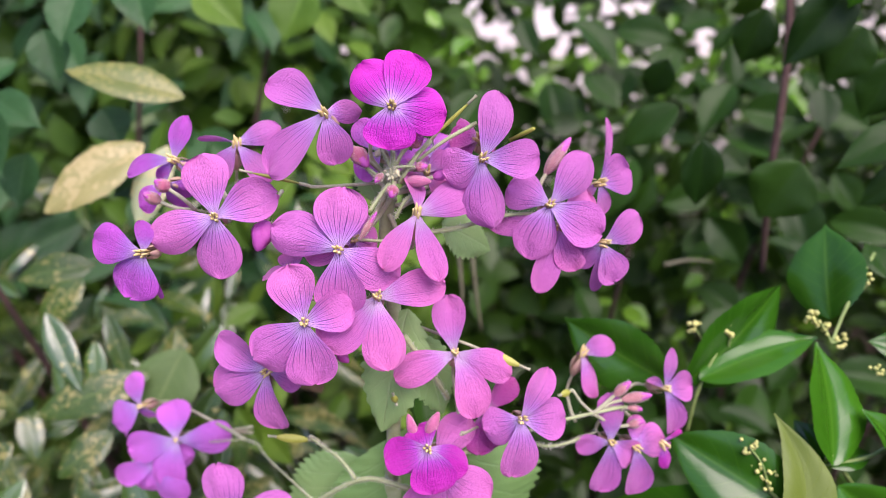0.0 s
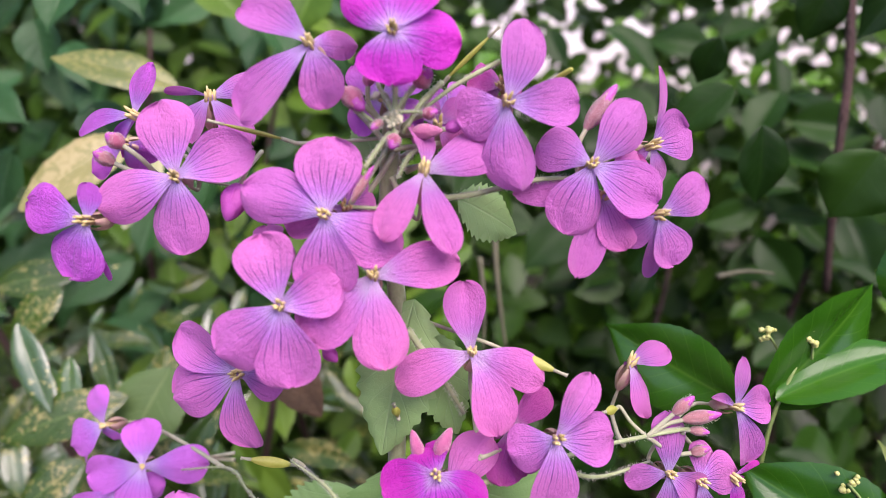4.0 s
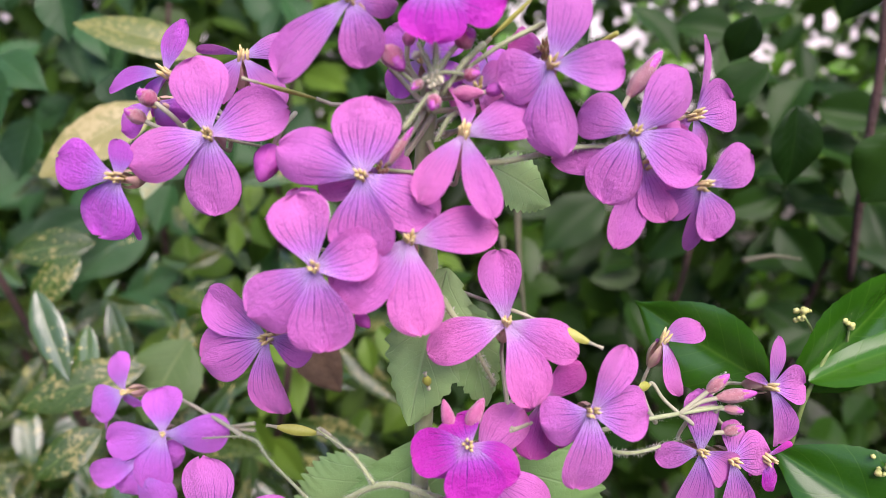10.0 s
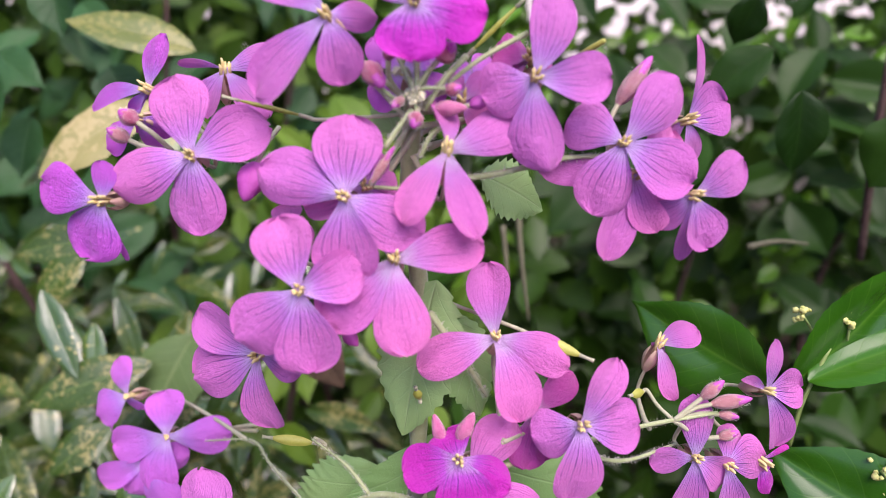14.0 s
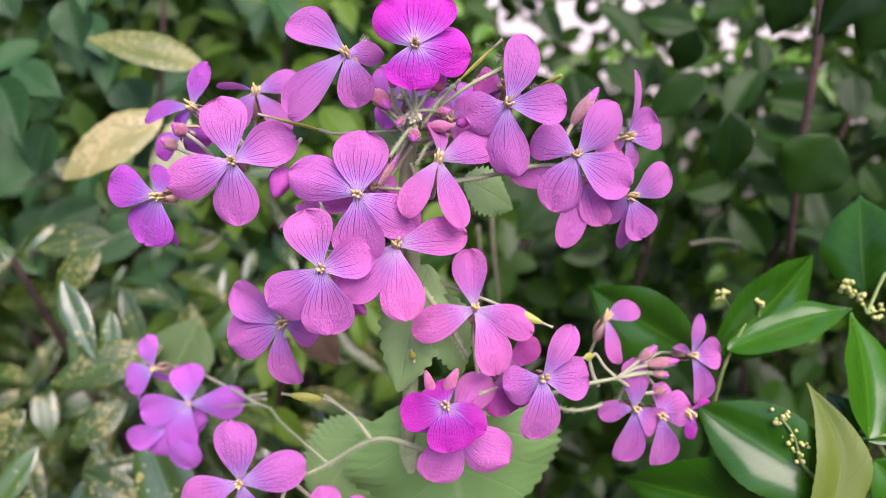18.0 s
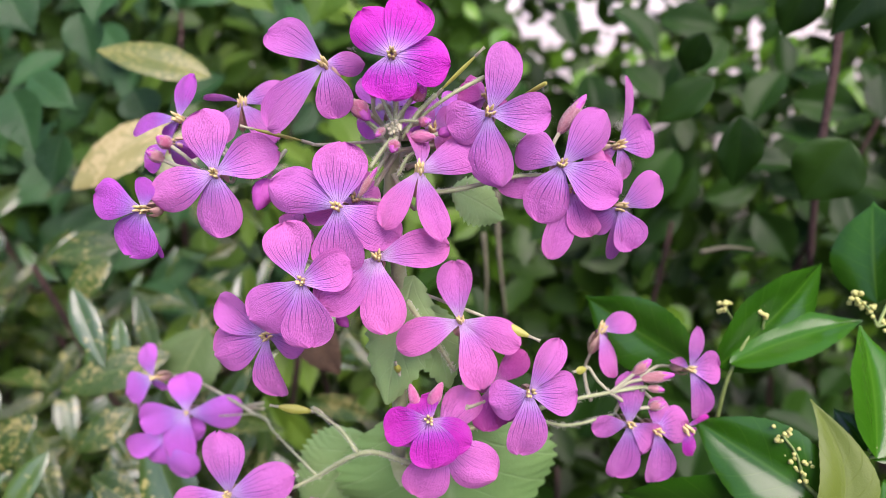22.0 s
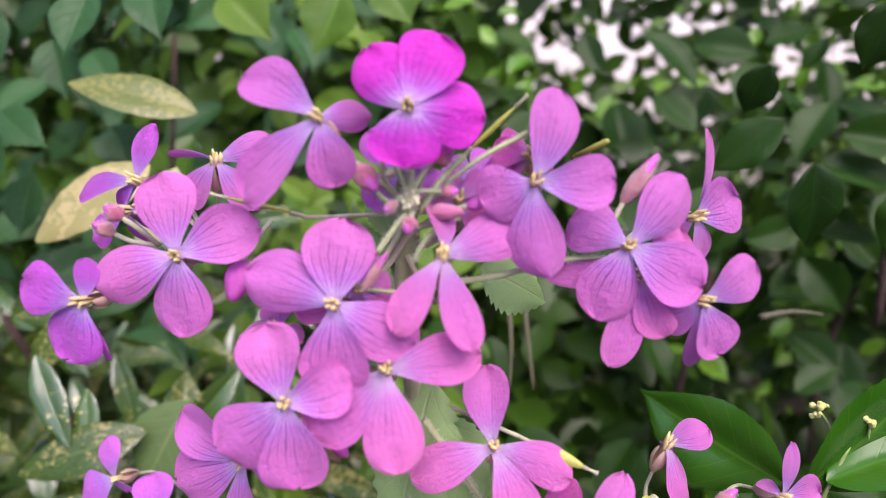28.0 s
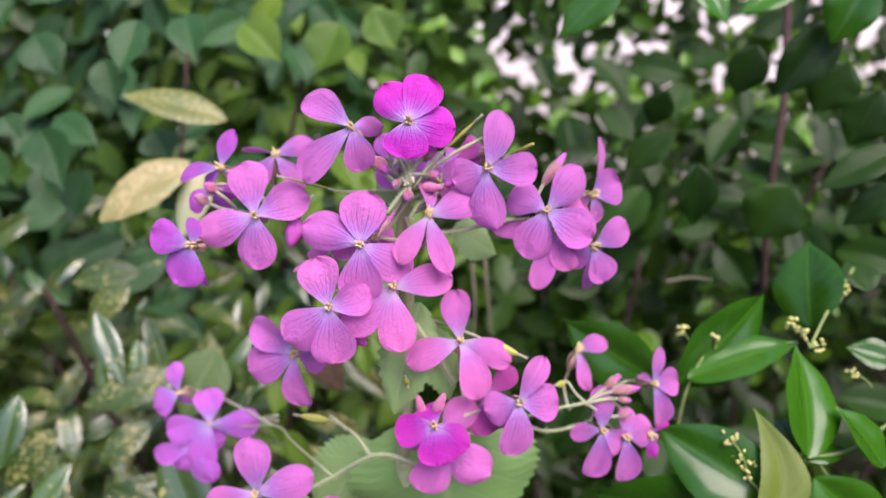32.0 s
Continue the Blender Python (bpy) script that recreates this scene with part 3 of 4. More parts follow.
tube_part("branch", [(-0.0108, -0.0117, 0.5394), (-0.0158, -0.0089, 0.5447), (-0.0240, -0.0029, 0.5467)], 0.00042, STEM, plant)
tube_part("branch", [(-0.0221, -0.0079, 0.5282), (-0.0391, 0.0134, 0.5262), (-0.0470, 0.0236, 0.5259), (-0.0609, 0.0267, 0.5234)], 0.00035, STEM, plant)
tube_part("branch", [(0.0005, -0.0040, 0.6047), (0.0136, -0.0012, 0.6052), (0.0283, 0.0022, 0.6076), (0.0387, 0.0031, 0.6074)], 0.00070, STEM, plant)
tube_part("branch", [(0.0004, -0.0044, 0.6032), (-0.0157, -0.0006, 0.6035), (-0.0315, 0.0043, 0.6057), (-0.0500, 0.0073, 0.6081)], 0.00042, STEM, plant)
tube_part("branch", [(0.0009, -0.0049, 0.5928), (-0.0081, -0.0066, 0.5887), (-0.0212, -0.0083, 0.5846)], 0.00063, STEM, plant)
tube_part("stem", [(-0.0020, 0.0007, 0.5291), (0.004, 0.045, 0.36), (0.008, 0.055, 0.1), (0.01, 0.055, -0.01)], 0.0024, STEM, plant, 1.3)
UP_FACE = (0.0, -0.75, 0.66)


def honesty_leaf(base, tip, width, roll):
    leaf(plant, base, tip, width, roll, HONESTY, UP_FACE, 0.10, 0.05, min(0.09, 0.0019 / width), 11 if width < 0.025 else 17, 0.8, 0.12, "leaf")


honesty_leaf((0.0125, 0.0152, 0.6007), (0.0263, 0.0205, 0.5912), 0.0129, 0)
honesty_leaf((0.0032, 0.0017, 0.5824), (-0.0042, -0.0029, 0.5479), 0.0177, 10)
honesty_leaf((0.0060, 0.0011, 0.5750), (0.0121, -0.0028, 0.5530), 0.0130, -10)
honesty_leaf((0.0083, 0.0085, 0.5435), (0.0147, 0.0063, 0.4917), 0.0618, 0)
honesty_leaf((-0.0123, 0.0115, 0.5281), (-0.0306, 0.0101, 0.4979), 0.0276, 0)
honesty_leaf((-0.0017, 0.0115, 0.6203), (-0.0099, 0.0133, 0.6146), 0.0062, 0)
honesty_leaf((-0.0038, 0.0076, 0.6097), (-0.0092, 0.0145, 0.6178), 0.0065, 0)

flower("freshly opened deep magenta honesty flower with dark veins", (0.0003, -0.0063, 0.6358), (0.00, -0.91, 0.41), PETAL_FRESH, (-0.0004, -0.0015, 0.6143),
       [(-6.6, 4.1, 8.9, 10.2, 0), (4.4, 5.4, 10.9, 10.7, 0), (12.1, 1.7, -2.4, 10.9, 0), (-0.4, -2.8, -9.1, 11.4, 0)])
flower("mauve-purple four-petalled honesty flower with violet centre", (-0.0147, -0.0024, 0.6335), (-0.23, -0.71, 0.67), PETAL_MAUVE, (-0.0004, -0.0015, 0.6143),
       [(-12.8, 3.7, 6.6, 9.2, 0), (-13.2, -1.7, -13.6, 10.6, 0), (2.2, -0.3, -11.6, 8.1, -10), (7.9, 6.1, -0.5, 5.5, 40)])
flower("mauve-purple four-petalled honesty flower with violet centre", (-0.0418, -0.0020, 0.6092), (0.00, -0.89, 0.45), PETAL_MAUVE, (-0.0400, 0.0054, 0.6102),
       [(-3.1, 5.3, 13.8, 10.9, 0), (14.4, 3.2, 4.6, 10.6, 0), (-16.6, 1.0, -5.7, 10.4, 0), (0.3, -2.2, -15.0, 10.6, 0)])
flower("deep violet-purple honesty flower at the edge of the head", (-0.0550, 0.0139, 0.6187), (-0.44, -0.73, 0.52), PETAL_PURPLE, (-0.0400, 0.0054, 0.6102),
       [(3.4, 3.6, 10.7, 7.9, 0), (-12.3, 0.6, -3.2, 6.1, 10), (-4.7, 2.5, -8.6, 6.1, 0), (6.4, 6.4, -4.7, 6.1, 0)])
flower("deep violet-purple honesty flower at the edge of the head", (-0.0571, 0.0119, 0.6134), (-0.51, -0.82, 0.27), PETAL_PURPLE, (-0.0400, 0.0054, 0.6102),
       [(-7.4, -0.1, -6.2, 7.1, 0), (5.5, 3.5, -3.8, 6.1, 0), (-0.7, 7.2, 3.5, 5.5, 0), (3.0, 2.7, -7.5, 6.1, 0)])
flower("mauve-purple four-petalled honesty flower with violet centre", (-0.0398, 0.0167, 0.6223), (0.16, -0.30, 0.94), PETAL_MAUVE, (-0.0400, 0.0054, 0.6102),
       [(-9.6, 0.5, 1.4, 4.0, 50), (10.2, 5.2, 3.8, 7.4, 20), (-4.2, -2.8, -9.2, 7.1, 0), (8.4, -1.8, -9.3, 8.6, 0)])
flower("deep violet-purple honesty flower at the edge of the head", (-0.0588, -0.0046, 0.6014), (-0.20, -0.93, 0.31), PETAL_PURPLE, (-0.0400, 0.0054, 0.6102),
       [(-11.4, 2.0, 3.7, 9.5, 0), (-4.7, -1.3, -11.2, 12.2, 0), (-1.3, 5.6, 6.1, 4.4, 50), (1.8, 1.4, -12.7, 4.9, 45)])
flower("mauve-purple four-petalled honesty flower with violet centre", (-0.0122, -0.0106, 0.6040), (-0.10, -0.86, 0.49), PETAL_MAUVE, (-0.0004, -0.0015, 0.6143),
       [(0.9, 5.2, 13.3, 12.5, 0), (-15.6, 3.2, 4.5, 10.8, 0), (13.5, -0.4, -7.3, 10.0, 0), (0.7, -2.2, -14.9, 11.7, 0)])
flower("mauve-purple four-petalled honesty flower with violet centre", (-0.0096, -0.0022, 0.6032), (0.20, -0.85, 0.49), PETAL_MAUVE, (-0.0004, -0.0015, 0.6143),
       [(5.7, 1.0, -1.1, 8.1, 0), (-12.0, 0.3, -4.3, 7.3, 0), (1.5, 4.5, 5.9, 7.3, 0), (-3.3, 1.2, -9.1, 7.3, 0)])
flower("ageing pinkish honesty flower with drooping petals", (0.0057, -0.0068, 0.6111), (0.09, -0.39, 0.92), PETAL_PINK, (-0.0004, -0.0015, 0.6143),
       [(-2.6, 5.8, 7.6, 6.1, 30), (14.2, 5.8, 5.1, 9.3, 25), (-7.8, -6.9, -11.0, 6.9, 0), (5.0, -7.9, -13.5, 6.7, 0)])
flower("mauve-purple four-petalled honesty flower with violet centre", (-0.0203, -0.0166, 0.5885), (0.00, -0.91, 0.41), PETAL_MAUVE, (-0.0097, -0.0061, 0.5885),
       [(-3.8, 4.9, 12.2, 10.9, 0), (11.0, 3.0, 3.6, 9.3, 0), (-12.2, -0.8, -8.8, 11.7, 0), (1.5, -2.3, -15.1, 11.7, 0)])
flower("mauve-purple four-petalled honesty flower with violet centre", (-0.0320, -0.0073, 0.5703), (-0.20, -0.93, 0.31), PETAL_MAUVE, (-0.0097, -0.0061, 0.5885),
       [(-11.8, 3.3, 8.8, 8.6, 0), (-13.7, 0.0, -5.3, 11.6, 0), (2.9, -2.4, -15.7, 7.9, 0), (8.3, 2.3, -4.5, 7.7, 0)])
flower("ageing pinkish honesty flower with drooping petals", (-0.0038, -0.0128, 0.5927), (0.09, -0.72, 0.68), PETAL_PINK, (-0.0097, -0.0061, 0.5885),
       [(16.1, 3.2, 1.7, 8.8, 15), (-13.1, -3.3, -10.6, 11.3, -10), (2.4, -7.6, -15.0, 10.2, 0), (-3.5, 9.8, 6.6, 8.4, 0)])
flower("mauve-purple four-petalled honesty flower with violet centre", (-0.0245, -0.0036, 0.5956), (0.00, -0.57, 0.82), PETAL_MAUVE, (-0.0097, -0.0061, 0.5885),
       [(-7.4, 0.8, -1.9, 6.7, 30), (4.4, 0.7, -2.5, 5.9, -30), (-1.5, 4.9, 3.1, 5.9, 0), (-0.5, -0.6, -8.1, 6.7, 0)])
flower("ageing pinkish honesty flower with drooping petals", (0.0147, -0.0088, 0.5751), (0.00, -0.64, 0.77), PETAL_PINK, (0.0165, -0.0127, 0.5539),
       [(-1.4, 8.9, 11.9, 8.4, 0), (-15.0, -1.4, -6.2, 8.4, -20), (14.3, -1.2, -6.0, 7.8, 20), (5.0, -7.2, -14.1, 9.0, 0)])
flower("mauve-purple four-petalled honesty flower with violet centre", (0.0209, -0.0027, 0.6230), (0.10, -0.84, 0.54), PETAL_MAUVE, (-0.0004, -0.0015, 0.6143),
       [(3.7, 5.4, 14.7, 8.3, 0), (13.8, 2.2, -0.1, 9.2, 10), (-9.3, 0.6, -2.9, 10.0, -25), (2.7, -3.3, -15.8, 10.0, 0)])
flower("half-closed dark purple honesty flower seen from the side", (0.0209, 0.0072, 0.6252), (-0.19, -0.80, 0.57), PETAL_DARK, (-0.0004, -0.0015, 0.6143),
       [(-4.0, 5.4, 4.3, 4.3, 30), (-7.0, 1.2, -0.2, 6.4, 10), (4.5, 4.0, -1.5, 5.3, 0), (-8.0, -2.1, -7.6, 5.8, 0)])
flower("mauve-purple four-petalled honesty flower with violet centre", (0.0379, -0.0006, 0.6110), (0.00, -0.87, 0.50), PETAL_MAUVE, (0.0373, 0.0036, 0.6073),
       [(-10.0, 3.1, 4.0, 10.1, 0), (9.9, 4.7, 11.2, 9.8, 20), (-5.1, -1.7, -13.3, 10.7, 0), (13.4, -0.4, -7.4, 11.5, 0)])
flower("ageing pinkish honesty flower with drooping petals", (0.0410, 0.0019, 0.6043), (0.10, -0.91, 0.40), PETAL_PINK, (0.0373, 0.0036, 0.6073),
       [(-5.6, -5.5, -15.2, 7.0, 0), (4.7, -3.3, -10.3, 9.0, 0), (-17.7, 2.5, 0.1, 5.8, 0), (8.2, 6.8, 7.4, 8.1, 0)])
flower("mauve-purple four-petalled honesty flower with violet centre", (0.0530, 0.0121, 0.6125), (0.52, -0.78, 0.35), PETAL_MAUVE, (0.0373, 0.0036, 0.6073),
       [(2.1, 5.7, 15.9, 5.5, 25), (8.5, 2.0, 3.2, 11.1, 0), (2.1, 0.3, -8.5, 6.1, 0), (-3.6, 2.3, -3.8, 3.7, 60)])
flower("mauve-purple four-petalled honesty flower with violet centre", (0.0515, -0.0014, 0.6013), (0.33, -0.90, 0.30), PETAL_MAUVE, (0.0373, 0.0036, 0.6073),
       [(9.3, 2.6, 6.3, 8.2, 0), (3.7, -1.1, -10.2, 9.7, 0), (-1.3, 0.2, -13.2, 3.6, 50), (-7.4, 3.0, -5.5, 6.7, 0)])
flower("newly opened dark magenta honesty flower", (0.0078, -0.0201, 0.5552), (0.00, -0.82, 0.58), PETAL_DEEP, (0.0165, -0.0127, 0.5539),
       [(-10.6, -0.0, -3.2, 8.9, 10), (9.6, -1.2, -5.9, 8.6, -10), (1.0, -5.1, -9.4, 11.2, 0), (-2.6, 5.9, 2.5, 8.9, 0)])
flower("ageing pinkish honesty flower with drooping petals", (0.0101, -0.0167, 0.5474), (0.00, -0.91, 0.41), PETAL_PINK, (0.0165, -0.0127, 0.5539),
       [(-6.1, -4.4, -12.9, 11.0, 0), (13.5, -2.6, -8.9, 11.7, 0), (8.9, 6.8, 9.5, 9.3, 0), (-12.8, 4.7, 2.3, 7.7, 0)])
flower("mauve-purple four-petalled honesty flower with violet centre", (0.0309, -0.0159, 0.5603), (0.10, -0.86, 0.49), PETAL_MAUVE, (0.0165, -0.0127, 0.5539),
       [(7.1, 4.9, 11.6, 6.9, 10), (11.6, 2.1, -0.8, 10.3, 0), (-2.0, -2.5, -15.6, 9.3, 0), (-9.3, 0.5, -2.9, 9.6, 0)])
flower("half-closed dark purple honesty flower seen from the side", (0.0230, -0.0080, 0.5575), (0.20, -0.93, 0.31), PETAL_DARK, (0.0165, -0.0127, 0.5539),
       [(8.3, 4.2, 6.5, 6.9, 0), (-1.8, -3.7, -11.2, 8.8, 0), (3.7, -1.0, -10.4, 7.2, 0), (-4.1, 3.1, -1.1, 5.7, 0)])
flower("mauve-purple four-petalled honesty flower with violet centre", (0.0583, -0.0043, 0.5438), (0.10, -0.91, 0.40), PETAL_MAUVE, (0.0613, -0.0014, 0.5522),
       [(0.1, 5.1, 12.3, 7.9, 0), (-9.3, 0.6, -2.4, 5.6, 0), (-3.1, -2.3, -14.8, 8.2, 0), (7.3, 0.7, -6.6, 8.2, 0)])
flower("mauve-purple four-petalled honesty flower with violet centre", (0.0656, -0.0033, 0.5413), (0.20, -0.93, 0.31), PETAL_MAUVE, (0.0613, -0.0014, 0.5522),
       [(8.8, 1.5, 0.9, 9.9, 0), (0.1, -2.3, -14.7, 8.3, 0), (-6.8, 0.3, -8.1, 6.6, 0), (1.6, 4.9, 6.9, 6.6, 0)])
flower("mauve-purple four-petalled honesty flower with violet centre", (0.0749, 0.0040, 0.5551), (0.37, -0.85, 0.38), PETAL_MAUVE, (0.0613, -0.0014, 0.5522),
       [(2.4, 4.6, 10.2, 5.7, 10), (8.1, 1.2, 0.0, 8.6, 0), (3.0, -1.9, -13.4, 7.7, 0), (-3.7, 4.3, 0.1, 4.0, 30)])
flower("ageing pinkish honesty flower with drooping petals", (0.0522, 0.0104, 0.5630), (0.26, -0.13, 0.96), PETAL_PINK, (0.0482, -0.0030, 0.5501),
       [(9.2, 2.4, 2.5, 7.8, 10), (4.0, -4.8, -11.4, 8.5, 0), (3.0, 2.8, -6.5, 5.1, 40), (2.3, 3.5, -5.0, 5.1, 0)])
flower("freshly opened deep magenta honesty flower with dark veins", (0.0736, -0.0017, 0.5411), (0.41, -0.91, -0.04), PETAL_FRESH, (0.0613, -0.0014, 0.5522),
       [(6.4, 1.6, 2.0, 3.7, 20), (2.2, -1.6, -7.7, 4.3, 0), (3.9, 3.2, -4.6, 3.4, 0), (-0.6, 2.7, -6.9, 3.7, 0)])
flower("mauve-purple four-petalled honesty flower with violet centre", (-0.0450, -0.0122, 0.5264), (0.00, -0.87, 0.50), PETAL_MAUVE, (-0.0331, -0.0072, 0.5218),
       [(-3.0, 5.7, 15.2, 10.8, 0), (16.6, 3.0, 3.7, 10.2, 0), (-15.8, -0.5, -6.9, 10.2, 0), (2.8, -2.8, -16.5, 10.2, 0)])
flower("shaded violet honesty flower tucked behind the head", (-0.0722, 0.0288, 0.5232), (0.00, -0.91, 0.41), PETAL_VIOLET, (-0.0491, 0.0251, 0.5252),
       [(-1.4, 7.6, 10.0, 10.8, 0), (17.1, 2.6, -1.0, 10.4, 0), (-15.7, 0.4, -3.0, 10.4, 0), (-3.9, -5.0, -15.0, 12.2, 0)])
flower("shaded violet honesty flower tucked behind the head", (-0.0775, 0.0270, 0.5163), (0.00, -0.98, 0.22), PETAL_VIOLET, (-0.0491, 0.0251, 0.5252),
       [(6.3, -4.2, -13.4, 9.9, 0), (-14.6, -0.8, -5.5, 8.1, 0), (-7.3, -1.2, -9.8, 8.5, 0), (9.6, 4.2, -1.0, 8.5, 0)])
flower("shaded violet honesty flower tucked behind the head", (-0.0841, 0.0349, 0.5320), (-0.37, -0.85, 0.38), PETAL_VIOLET, (-0.0491, 0.0251, 0.5252),
       [(-3.4, 5.8, 9.1, 8.1, 0), (-9.2, -0.9, -5.9, 10.5, 0), (1.6, 2.1, -5.7, 7.1, 0), (-5.7, -1.6, -10.5, 5.7, 30)])
flower("mauve-purple four-petalled honesty flower with violet centre", (-0.0209, -0.0142, 0.5144), (0.00, -0.76, 0.65), PETAL_MAUVE, (-0.0331, -0.0072, 0.5218),
       [(-3.9, 4.5, 8.8, 8.3, 0), (9.7, 2.2, 3.9, 9.0, 0), (-8.7, 1.2, -0.1, 6.7, 0), (0.1, -3.1, -13.1, 10.0, 0)])
flower("shaded violet honesty flower tucked behind the head", (-0.0027, 0.0059, 0.6228), (-0.10, -0.86, 0.49), PETAL_VIOLET, (-0.0004, -0.0015, 0.6143),
       [(-5.9, 5.2, 6.3, 6.4, 0), (-4.9, -1.7, -6.7, 6.4, 0), (8.2, 0.6, -4.0, 7.3, 0), (6.8, 5.4, 4.3, 7.3, 0)])
flower("ageing pinkish honesty flower with drooping petals", (0.0081, 0.0038, 0.6179), (0.00, -0.76, 0.65), PETAL_PINK, (-0.0004, -0.0015, 0.6143),
       [(6.4, 2.7, 3.2, 5.3, 0), (4.9, -0.6, -4.3, 5.8, 0), (-4.7, -0.2, -3.5, 5.3, 0), (-2.9, 5.2, 3.7, 5.3, 0)])
flower("shaded violet honesty flower tucked behind the head", (0.0106, 0.0087, 0.6205), (0.20, -0.85, 0.49), PETAL_VIOLET, (-0.0004, -0.0015, 0.6143),
       [(5.9, 1.2, -0.3, 6.9, 0), (-1.5, -0.9, -5.0, 6.9, 0), (-5.2, 4.2, 1.6, 5.9, 0), (3.0, 5.4, 4.4, 5.1, 0)])

bud("closed pink honesty flower bud with fine hairs", (-0.0088, -0.0019, 0.6254), (3.5, -3.1, -3.5), 4.1, BUD_PINK)
bud("closed pink honesty flower bud with fine hairs", (0.0040, -0.0018, 0.6261), (3.1, -0.3, 2.7), 4.1, BUD_PINK)
bud("closed pink honesty flower bud with fine hairs", (0.0054, -0.0022, 0.6208), (2.8, -1.1, 0.8), 2.5, BUD_PINK)
bud("rosy faded honesty bud", (0.0034, -0.0024, 0.6177), (5.7, -1.7, 0.4), 3.0, BUD_ROSE)
bud("closed pink honesty flower bud with fine hairs", (0.0004, -0.0055, 0.6175), (-0.6, -2.4, -2.1), 2.9, BUD_PINK)
bud("dusty salmon-pink faded honesty bud", (-0.0020, -0.0042, 0.6199), (-1.9, -2.4, -1.2), 1.9, BUD_SALMON)
bud("tiny pale green honesty bud", (0.0008, -0.0037, 0.6209), (0.9, -2.4, -1.1), 1.1, BUD_GREEN)
bud("tiny pale green honesty bud", (-0.0027, -0.0012, 0.6246), (-1.0, -2.2, -0.7), 1.3, BUD_GREEN)
bud("dark purple unopened honesty bud", (0.0096, 0.0003, 0.6178), (4.0, -0.6, 1.3), 2.6, BUD_DARK)
bud("rosy faded honesty bud", (-0.0051, 0.0013, 0.6257), (1.0, -0.3, 3.4), 2.5, BUD_ROSE)
bud("large hairy rose bud about to open", (0.0376, 0.0060, 0.6169), (6.3, 2.6, 8.5), 3.5, BUD_HAIRY)
bud("closed pink honesty flower bud with fine hairs", (-0.0537, 0.0043, 0.6141), (-3.3, 0.1, 2.3), 3.4, BUD_PINK)
bud("dusty salmon-pink faded honesty bud", (-0.0571, 0.0068, 0.6101), (-4.0, -0.1, 2.4), 3.0, BUD_SALMON)
bud("dusty salmon-pink faded honesty bud", (0.0588, -0.0014, 0.5567), (4.4, 0.6, 4.0), 2.7, BUD_SALMON)
bud("dusty salmon-pink faded honesty bud", (0.0609, -0.0016, 0.5554), (8.2, -0.4, 1.7), 3.0, BUD_SALMON)
bud("dusty salmon-pink faded honesty bud", (0.0626, -0.0017, 0.5530), (4.1, -1.1, 0.0), 2.1, BUD_SALMON)
bud("dusty salmon-pink faded honesty bud", (0.0636, -0.0016, 0.5469), (4.1, -0.4, 1.8), 2.4, BUD_SALMON)
bud("rosy faded honesty bud", (0.0077, -0.0162, 0.5563), (2.9, 1.5, 5.8), 3.2, BUD_ROSE)
bud("rosy faded honesty bud", (0.0046, -0.0155, 0.5553), (-1.7, 1.5, 5.9), 2.7, BUD_ROSE)
bud("dark purple unopened honesty bud", (-0.0306, 0.0013, 0.6069), (-2.1, -3.9, -6.3), 5.6, BUD_DARK)
bud("dark purple unopened honesty bud", (-0.0138, -0.0112, 0.5776), (2.7, -2.0, -1.9), 2.6, BUD_DARK)
bud("dusty salmon-pink faded honesty bud", (-0.0352, -0.0142, 0.5171), (3.3, 0.7, 4.2), 3.7, BUD_SALMON)
bud("dusty salmon-pink faded honesty bud", (-0.0074, -0.0099, 0.6062), (4.0, 0.9, 6.3), 1.7, BUD_SALMON)

seed_pod((0.0078, 0.0034, 0.6249), (12.1, 0.9, 11.5), 1.3)
style_stub((0.0314, 0.0065, 0.6267), (2.5, -2.6, 2.0), 1.1)
seed_pod((-0.0187, 0.0043, 0.6145), (-17.6, -1.4, 4.7), 1.3)
seed_pod((0.0180, -0.0046, 0.5754), (15.6, -5.5, -4.6), 3.3)
seed_pod((-0.0215, -0.0015, 0.5442), (-13.2, -1.9, 3.5), 3.1)
seed_pod((-0.0000, -0.0088, 0.5604), (-0.8, -1.5, 4.4), 2.4)
seed_pod((0.0480, 0.0008, 0.5571), (-4.7, -3.2, 0.7), 2.7)

# the tight green crown of tiny buds at the top of the stem
for k in range(12):
    a, r = 2.4 * k, 0.0003 + 0.00013 * k
    at = Vector(HUB) + Vector((math.cos(a) * r, -0.004 - 0.001 * rng.random(), math.sin(a) * r * 0.8))
    way = Vector((math.cos(a), -1.1, 0.5 + math.sin(a))).normalized() * rng.uniform(0.6, 1.1)
    bud("tiny pale green honesty bud", at, way, rng.uniform(0.5, 0.75), BUD_GREEN)
hairs(plant, COAT, 0.0009)
# ---- shrubs round it ----
spindle = thing("spindle_shrub", (0, 0, 0), "evergreen spindle shrub with glossy serrated leaves and green buds", "shrub")


def spindle_leaf(base, tip, width, roll, material=SPINDLE, fold=0.2, arch=0.05, shape=0.85, bow=0.0):
    leaf(spindle, base, tip, width, roll, material, UP_FACE, fold, arch, 0.012, 15, shape, 0.1, "leaf", bow, 0.35)


